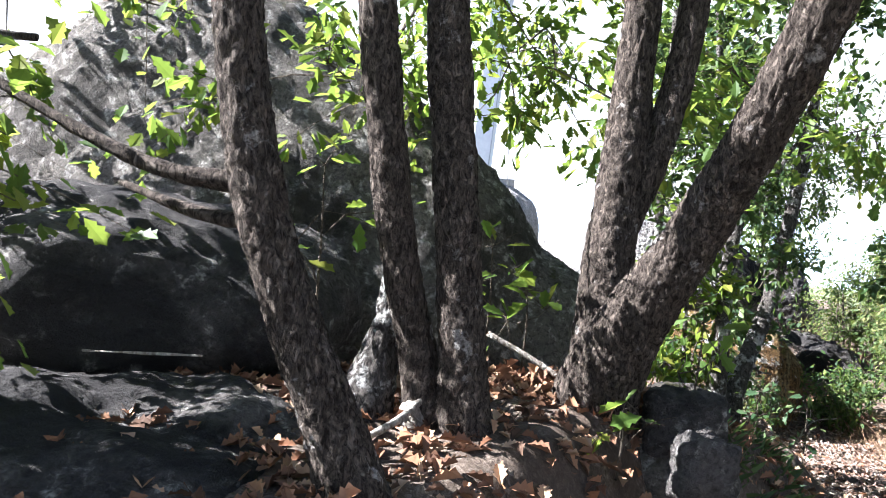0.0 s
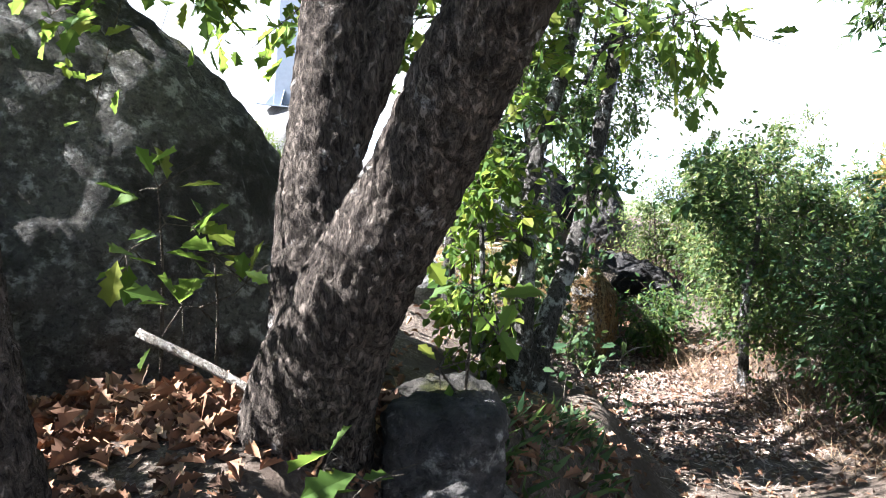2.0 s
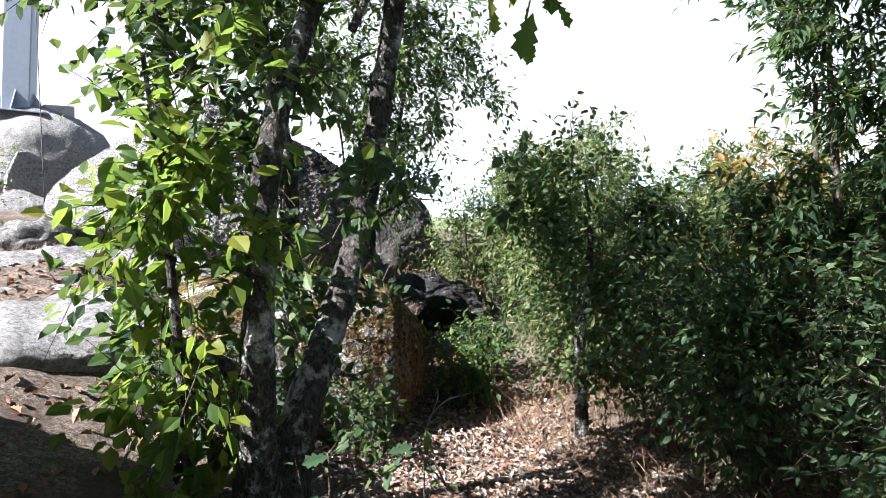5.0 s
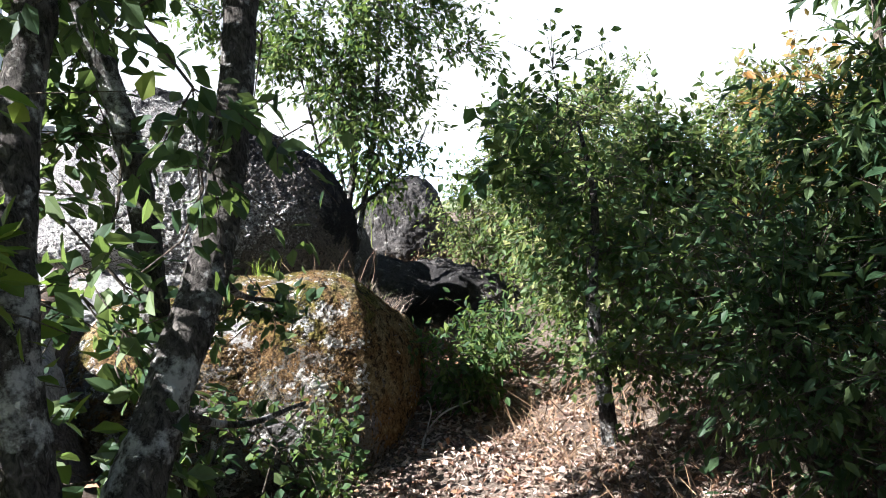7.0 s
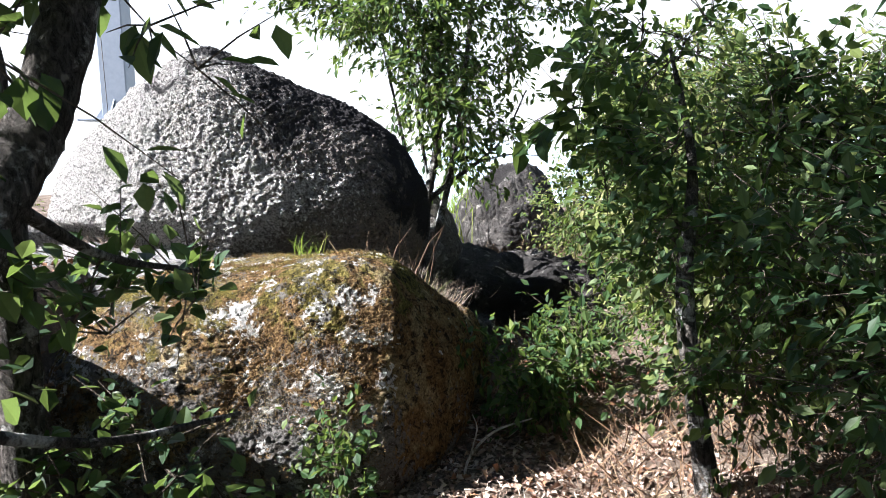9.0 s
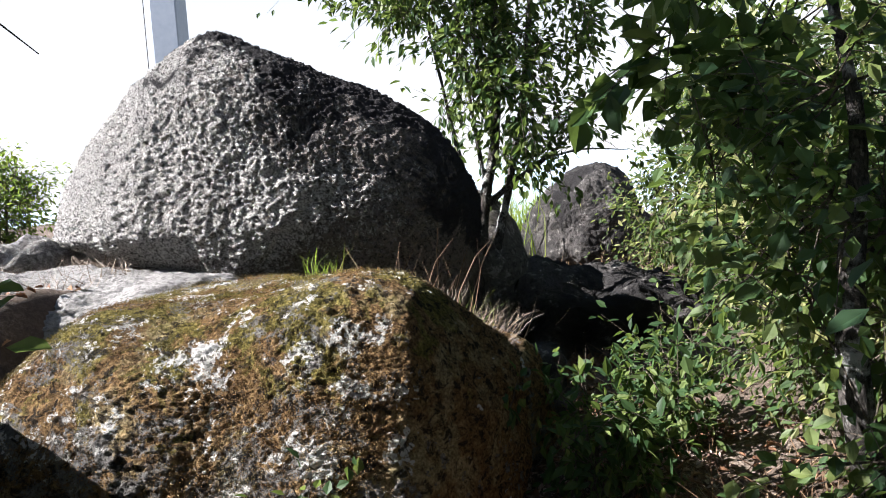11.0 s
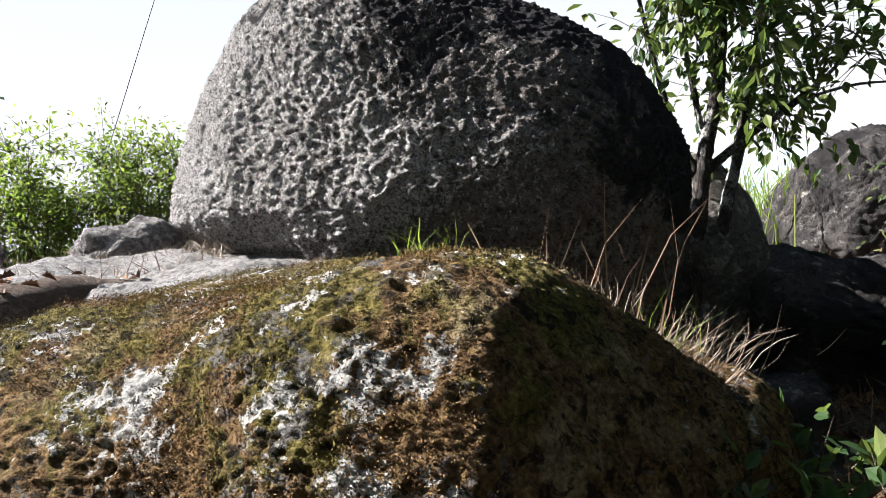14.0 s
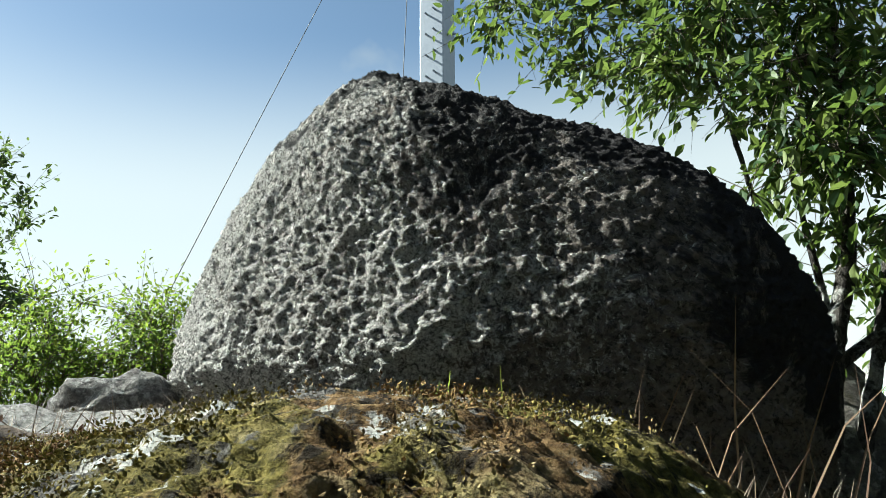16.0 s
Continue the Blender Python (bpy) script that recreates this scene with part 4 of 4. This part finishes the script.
foliage(fork, np.vstack(fork_lobes), 0.28, 75, 0.085, OVATE, M_FRESH, 0.4, fork_hubs)

# ---- the mast ----
mast = tree("mast", "galvanised steel post with climbing bolts on a base plate", 0.34, 17.0, "mast")


def box_bm(sx, sy, sz, at=(0, 0, 0), bevel=0.0):
    bm = bmesh.new()
    bmesh.ops.create_cube(bm, size=1.0, matrix=Matrix.Translation(at) @ Matrix.Diagonal((sx, sy, sz, 1)))
    if bevel:
        bmesh.ops.bevel(bm, geom=bm.edges[:], offset=bevel, segments=2, affect="EDGES", profile=0.5)
    return bm


part("shaft", box_bm(0.44, 0.40, 11.0, (0, 0, 5.5), 0.02), M_STEEL, mast)
part("base_plate", box_bm(1.0, 0.95, 0.03, (0, 0, 0.015), 0.006), M_STEEL, mast)
for k, (dx, dy) in enumerate(((1, 0), (-1, 0), (0, 1), (0, -1))):
    gus = bmesh.new()
    c = [gus.verts.new(v) for v in ((0.20, -0.01, 0.03), (0.44, -0.01, 0.03), (0.20, -0.01, 0.36), (0.20, 0.01, 0.03), (0.44, 0.01, 0.03), (0.20, 0.01, 0.36))]
    for f in ((0, 1, 2), (5, 4, 3), (0, 3, 4, 1), (1, 4, 5, 2), (2, 5, 3, 0)):
        gus.faces.new([c[i] for i in f])
    gus.transform(Matrix.Rotation(math.atan2(dy, dx), 4, "Z"))
    part("gusset", gus, M_STEEL, mast)
for k in range(15):
    for dx in (-0.07, 0.07):
        for hx, hy in (((dx, -0.20), (0.0, -1.0)),) if k % 3 else (((dx, -0.20), (0.0, -1.0)), ((0.22, dx), (1.0, 0.0))):
            b = bmesh.new()
            bmesh.ops.create_cone(b, cap_ends=True, segments=8, radius1=0.016, radius2=0.016, depth=0.09)
            b.transform(Matrix.Translation((hx[0] + hy[0] * 0.045, hx[1] + hy[1] * 0.045, 3.4 + 0.36 * k + (0.06 if dx > 0 else 0))) @ Vector((hy[0], hy[1], 0)).to_track_quat("Z", "Y").to_matrix().to_4x4())
            part("bolt", b, M_STEEL, mast)
mast.matrix_world = pose(0.34, 17.0, 1.78, 0, 3, -12)

# ---- litter, grass and small plants ----


def rough_ground(x, y):
    """The ground's height with its small unevenness."""
    z = ground(x, y)
    add = [0.05 * noise.noise(v * 1.6) + 0.03 * noise.noise(v * 5) + 0.014 * noise.noise(v * 14) for v in (Vector((a, b, 0)) for a, b in zip(x, y))]
    return z + np.array(add)


def scatter(n, x0, x1, y0, y1):
    x, y = rng.uniform(x0, x1, n), rng.uniform(y0, y1, n)
    return np.stack([x, y, rough_ground(x, y)], -1)


CURLED = (LOBED[0] * np.array([1, 1, 3.2]), LOBED[1])


def litter(label, n, x0, x1, y0, y1, size, material=None):
    at = scatter(n, x0, x1, y0, y1) + np.array([0, 0, 0.012])
    along = rand_dirs(n) * np.array([1, 1, 0.35])
    up = rand_dirs(n) * 0.6 + np.array([0, 0, 1])
    ob = blades("leaf_litter", at, along, up, size * rng.uniform(0.6, 1.2, n), CURLED, material or M_LITTER)
    return tagged(ob, label, "leaf litter", kind="stuff")


litter("dry brown oak leaves lying on the bank", 3800, -0.95, 1.3, 1.0, 4.6, 0.08)
litter("dry brown leaves scattered along the path", 3800, 0.2, 5.2, 0.4, 8.6, 0.06)
litter("leaf fragments trodden into the path, coloured pale as in sun", 8000, 2.3, 4.7, 4.9, 8.2, 0.042, M_CHAFF)
litter("dry brown leaves caught in the cleft between the boulders", 1100, 3.5, 4.9, 7.9, 10.2, 0.06)
litter("dry brown leaves on the foot of the bank", 1800, 0.9, 2.2, 2.2, 4.2, 0.07)
litter("dry brown leaves drifted behind the oaks", 1500, 0.05, 0.9, 2.7, 4.0, 0.085)


def straw(label, n, x0, x1, y0, y1, size, lift=0.25, material=None, width=0.06):
    at = scatter(n, x0, x1, y0, y1) + np.array([0, 0, 0.004])
    along = rand_dirs(n) * np.array([1, 1, 0.3]) + np.array([0, 0, lift])
    ob = blades("straw", at, along, rand_dirs(n), size * rng.uniform(0.4, 1.3, n), BLADE, material or M_STRAW, None, width)
    return tagged(ob, label, "straw", kind="stuff")


straw("dry pale straw trodden on the path", 4500, 2.5, 4.6, 4.4, 8.2, 0.07, 0.2)
straw("dry standing grass at the edge of the thicket", 3600, 4.0, 6.0, 2.6, 7.4, 0.26, 0.8, M_BROWN, 0.02)
straw("brown dead stalks among the rocks", 2600, 3.9, 6.6, 10.2, 13.6, 0.3, 0.9, M_BROWN, 0.02)
straw("brown dead stalks under the thicket", 3000, 3.9, 6.4, 2.0, 8.0, 0.16, 0.5, M_BROWN, 0.03)
straw("brown dead stalks behind the great boulder", 1500, 3.0, 4.6, 10.3, 12.5, 0.3, 0.9, M_BROWN, 0.02)
straw("dark dead stalks in the cleft between the boulders", 2600, 3.55, 4.9, 7.9, 10.2, 0.16, 0.6, M_BROWN, 0.025)
straw("dark green undergrowth on the bank of the path", 2600, 1.05, 2.0, 2.5, 4.4, 0.10, 0.5, M_ASH, 0.22)
straw("dry grass on the rock shelf", 1800, 0.2, 2.2, 8.4, 10.2, 0.14, 0.8, None, 0.03)


def tussock(name, label, x, y, z, n, height, spread, material, lean=(0, 0), width=0.022):
    at = np.stack([rng.normal(x, spread, n), rng.normal(y, spread, n), np.full(n, z)], -1)
    along = rand_dirs(n) * np.array([0.45, 0.45, 0.1]) + np.array([lean[0], lean[1], 1.0])
    ob = blades(name, at, along, rand_dirs(n), height * rng.uniform(0.45, 1.1, n), ARC, material, None, width)
    return tagged(ob, label, "grass", "grass tufts", "stuff")


tussock("grass_tuft", "fresh green grass tuft between the boulders", 3.0, 8.27, 0.28, 46, 0.22, 0.05, M_GRASS, (0, 0), 0.03)
tussock("grass_tuft", "dry pale grass hanging over the mossy rock", 3.66, 8.08, -0.02, 260, 0.20, 0.13, M_STRAW, (0.7, -0.4), 0.012)
tussock("grass_tuft", "thin reddish dry stalks beside the mossy rock", 3.4, 8.05, 0.12, 34, 0.26, 0.13, M_LITTER, (0.1, 0), 0.011)
tussock("grass_tuft", "short dry yellow grass on the mossy rock", 3.42, 7.75, 0.24, 260, 0.09, 0.10, M_STRAW, (0.3, -0.1), 0.02)
tussock("grass_tuft", "green and dry grass hanging beside the mossy rock", 3.62, 8.1, 0.0, 40, 0.24, 0.06, M_GRASS, (0.4, -0.3), 0.013)
tussock("grass_tuft", "thin tall dry stalks between the boulders", 3.45, 8.25, 0.0, 26, 0.55, 0.16, M_BROWN, (0.12, 0), 0.010)
tussock("grass_tuft", "tall bright green grass behind the forked tree", 5.1, 14.2, -0.75, 900, 1.35, 0.42, M_GRASS, (0, 0), 0.014)

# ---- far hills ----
# backdrop ring; its pale haze is a painted glow, unlit by the sun
hill_mat = Nodes("far_haze_glow")
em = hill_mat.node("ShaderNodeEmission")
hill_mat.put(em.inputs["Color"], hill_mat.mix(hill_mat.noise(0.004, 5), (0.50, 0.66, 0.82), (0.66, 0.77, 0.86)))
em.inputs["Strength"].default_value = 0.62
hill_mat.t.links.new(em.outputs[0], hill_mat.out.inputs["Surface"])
hv, hf = [], []
for i in range(180):
    a = i * math.tau / 180
    for z in (-120.0, 4.0 + 10 * noise.noise(Vector((math.cos(a) * 2.2, math.sin(a) * 2.2, 0))) + 4 * noise.noise(Vector((math.cos(a) * 9, math.sin(a) * 9, 0)))):
        hv.append((900 * math.cos(a), 900 * math.sin(a), z))
    j = (i + 1) % 180
    hf.append((2 * i, 2 * j, 2 * j + 1, 2 * i + 1))
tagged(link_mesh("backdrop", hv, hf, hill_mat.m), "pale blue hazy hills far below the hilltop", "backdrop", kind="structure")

# ---- wires, block, saplings and dead wood ----
for a, b in (((0.34, 17.0, 10.5), (-2.32, 13.0, 0.2)), ((0.5, 16.9, 11.4), (0.9, 13.2, 0.2))):
    w = stem("guy_wire", [(*a, 0.006), (*[(p + q) / 2 for p, q in zip(a, b)], 0.006), (*b, 0.006)], M_WIRE, None, 6, 1.0)
    tagged(w, "thin steel guy wire of the mast", "wire", "guy wires")
m_block = Nodes("concrete")
m_block = m_block.done(m_block.mix(m_block.noise(18, 6), (0.25, 0.24, 0.23), (0.42, 0.41, 0.39)), 0.95)
bb = box_bm(0.48, 0.4, 0.26, (0, 0, 0), 0.02)
me = bpy.data.meshes.new("concrete_block")
bb.to_mesh(me)
me.materials.append(m_block)
block = tagged(new("concrete_block", me), "grey concrete block beside the mast", "block")
block.matrix_world = pose(0.92, 17.25, 1.80, 0, 0, 12)


def inscribed_stone():
    """A leaning dressed stone with three lines of worn lettering."""
    e = tree("inscribed_stone", "leaning white stone with worn dark lettering below the mast", 0.6, 15.5, "stone")
    outline = [(-0.36, 0.0), (0.38, -0.02), (0.42, 0.30), (0.30, 0.46), (0.02, 0.62), (-0.12, 0.60), (-0.30, 0.26)]
    bm = bmesh.new()
    rings = [[bm.verts.new((x * k, y, z * k + (1 - k) * 0.3)) for x, z in outline] for y, k in ((-0.10, 0.95), (-0.08, 1.0), (0.08, 1.0), (0.11, 0.94))]
    for a, b in zip(rings, rings[1:]):
        for i in range(len(outline)):
            j = (i + 1) % len(outline)
            bm.faces.new((a[i], a[j], b[j], b[i]))
    bm.faces.new(rings[0][::-1])
    bm.faces.new(rings[-1])
    bmesh.ops.recalc_face_normals(bm, faces=bm.faces[:])
    part("slab", bm, M_ROCK_PALE, e)
    ink = Nodes("worn_letter").done((0.12, 0.11, 0.11), 0.95)
    for z, x0, widths in ((0.42, -0.02, (0.07, 0.05, 0.06)), (0.32, -0.05, (0.08, 0.05, 0.07, 0.06)), (0.22, -0.04, (0.05, 0.08, 0.06))):
        for w in widths:
            part("letter", box_bm(w * 0.8, 0.006, 0.045, (x0 + w / 2, -0.102, z)), ink, e)
            x0 += w + 0.02
    e.matrix_world = pose(0.58, 15.5, 0.52, -8, -4, 14)
    return e


inscribed_stone()


def sapling(label, x, y, z, height, n, size, material, lean=(0, 0)):
    """A single thin shoot with a few large leaves round its top."""
    e = tree("sapling", label, x, y, "sapling", "oak saplings")
    top = (x + lean[0], y + lean[1], z + height)
    stem("stem", [(x, y, z - 0.05, 0.006), ((x + top[0]) / 2 + 0.01, (y + top[1]) / 2, z + height * 0.55, 0.005), (*top, 0.002)], M_TWIG, e, 6, 0.05)
    tops = np.array([top, (x + lean[0] * 0.7 + 0.09, y + lean[1] * 0.7, z + height * 0.8), (x + lean[0] * 0.6 - 0.08, y - 0.06, z + height * 0.66)])
    foliage(e, tops, 0.09, max(3, n // 3), size, LOBED, material, 0.15, [(x + lean[0] * 0.5, y + lean[1] * 0.5, z + height * 0.5)], name="leaf_spray")
    return e


sapling("oak sapling with broad fresh leaves behind the oaks", 0.25, 3.3, 0.75, 0.55, 22, 0.12, M_OAK)
sapling("oak sapling with broad fresh leaves behind the oaks", 0.42, 3.2, 0.72, 0.4, 16, 0.12, M_OAK)
sapling("oak sapling with yellowing leaves beside the twin oak", -0.42, 2.55, 0.75, 0.85, 26, 0.11, M_OAK, (0.02, -0.03))
sapling("low oak sapling beside the flat stone", 1.12, 3.0, 0.45, 0.62, 9, 0.11, M_OAK, (0.02, -0.05))
sapling("low oak sapling at the foot of the forked oak", 0.72, 2.45, 0.62, 0.2, 8, 0.11, M_OAK)
sapling("leafy shoot at the foot of the ash trees", 2.5, 4.75, -0.25, 0.5, 18, 0.08, M_ASH)
sapling("leafy shoot at the foot of the ash trees", 2.1, 4.6, -0.05, 0.45, 18, 0.08, M_ASH)


def stick(label, points):
    return tagged(stem("stick", points, M_DEADWOOD, None, 7, 0.05, 0.002), label, "stick", "dead sticks")


dead = tree("dead_branch", "bleached dead branch propped on the path", 3.61, 7.05, "branch")
stem("stem", [(3.6, 7.05, -0.66, 0.008), (3.64, 7.06, -0.54, 0.007), (3.78, 7.1, -0.45, 0.006), (3.99, 7.14, -0.43, 0.004)], M_DEADWOOD, dead, 7, 0.03, 0.001)
stem("twig", [(3.64, 7.06, -0.54, 0.005), (3.68, 7.04, -0.40, 0.004), (3.66, 7.03, -0.32, 0.002)], M_DEADWOOD, dead, 6, 0.03)
stick("bare pale stick lying among the roots", [(-0.25, 2.05, 0.72, 0.012), (-0.05, 2.2, 0.80, 0.012), (0.12, 2.45, 0.92, 0.008)])
stick("bare pale twig on the leaf litter", [(-1.0, 2.05, 0.98, 0.004), (-0.8, 2.0, 1.0, 0.004), (-0.6, 1.95, 1.02, 0.003)])
stick("fallen pale branch behind the oaks", [(0.25, 3.0, 0.95, 0.012), (0.45, 2.95, 0.86, 0.012), (0.6, 2.9, 0.78, 0.01)])

# oak with unseen trunk, added at the edge of the bank for shade
oak_d = tree("oak_tree", "low-branched oak added at the edge of the bank for shade, trunk unseen", -2.6, 1.7, group="oaks on the bank")
stem("trunk", [(-2.6, 1.7, 0.5, 0.14), (-2.6, 1.75, 1.4, 0.11), (-2.45, 1.9, 2.6, 0.06)], M_BARK, oak_d, 18, 0.05, 0.012, 0.2, 19)
foliage(oak_d, np.vstack([blob((-2.4, 2.0, 1.8), (0.9, 1.1, 0.55), 38), blob((-1.6, 1.6, 1.6), (0.45, 0.3, 0.4), 6)]), 0.26, 40, 0.095, LOBED, M_OAK, 0.3, [(-2.55, 1.8, 1.6), (-2.5, 1.85, 2.2), (-1.9, 2.0, 1.9)])
stem("limb", [(-2.58, 1.78, 1.6, 0.05), (-1.9, 2.0, 1.9, 0.03), (-1.2, 2.1, 1.9, 0.01)], M_BARK, oak_d, 10, 0.06, 0.004)

# unseen high crown and limb, added to shade the huge boulder
foliage(oak_d, blob((-3.1, 3.8, 3.4), (0.8, 1.0, 0.6), 20), 0.3, 60, 0.11, OVATE, M_OAK, 0.3, [(-2.45, 1.9, 2.6), (-2.7, 2.6, 3.0)], name="high_leaves")
stem("limb", [(-2.5, 1.85, 2.2, 0.05), (-2.7, 2.6, 3.0, 0.03), (-3.1, 3.6, 3.4, 0.01)], M_BARK, oak_d, 10, 0.06, 0.004)

# cushions of moss on the mossy boulder
def moss_cushions(ob, n):
    me = ob.data
    co = np.empty(len(me.vertices) * 3, np.float32)
    nr = np.empty(len(me.vertices) * 3, np.float32)
    me.vertices.foreach_get("co", co)
    me.vertices.foreach_get("normal", nr)
    co, nr = co.reshape(-1, 3), nr.reshape(-1, 3)
    ok = np.nonzero((nr[:, 2] > -0.35) & (nr[:, 1] < 0.75) & (nr[:, 0] < 0.36))[0]
    ok = np.array([i for i in ok if noise.noise(Vector(co[i]) * 4.2) + 0.5 * noise.noise(Vector(co[i]) * 11) > -0.06])
    pick = rng.choice(ok, n)
    at = co[pick] + rng.normal(size=(n, 3)) * 0.008
    along = nr[pick] * 0.8 + rand_dirs(n)
    return tagged(blades("moss", at, along, rand_dirs(n), rng.uniform(0.003, 0.0072, n), TUFT, M_CUSHION, ob), "brown and green moss cushions", kind="stuff")


M_CUSHION = moss_cushion_material()
moss_cushions(mossy, 150000)

# unseen trees added round the start of the path, to block sky light
for sx, sy, sh in ((-3.2, -2.6, 4.2), (-1.2, -3.4, 4.4), (1.2, -3.2, 4.4), (3.2, -2.4, 4.2), (4.8, -0.4, 4.0)):
    shrub("small_tree", "tall dark-leaved small tree", sx, sy, sh, 1.3, 44, 90, 0.12, LANCE, M_ASH, 4, "tree", G)
# low leafy boughs of the leaning ash that reach out towards the mossy boulder
stem("limb", [(2.40, 5.3, 0.9, 0.016), (2.5, 5.55, 0.75, 0.011), (2.66, 5.8, 0.66, 0.006)], M_BARK_GREY, ash_r, 8, 0.05, 0.002)
stem("limb", [(2.23, 5.12, 0.57, 0.016), (2.45, 5.5, 0.35, 0.011), (2.72, 5.85, 0.25, 0.006)], M_BARK_GREY, ash_r, 8, 0.05, 0.002)
foliage(ash_r, np.vstack([blob((2.5, 5.75, 0.58), (0.26, 0.3, 0.10), 8), blob((2.45, 5.75, 0.2), (0.25, 0.3, 0.10), 7), blob((2.5, 5.6, -0.1), (0.25, 0.3, 0.15), 6)]), 0.17, 30, 0.058, BROAD, M_ASH, 0.1, [(2.5, 5.55, 0.75), (2.66, 5.8, 0.66), (2.45, 5.5, 0.35), (2.72, 5.85, 0.25)], name="low_leaves", clear=off_path)
# the spray of leaflets that hangs from the leaning ash
foliage(ash_r, [(2.66, 5.5, 1.22), (2.74, 5.58, 1.14), (2.6, 5.55, 1.3)], 0.12, 9, 0.10, OVATE, M_ASH, 0.6, [(2.6, 5.55, 1.6)], name="leaf_spray")
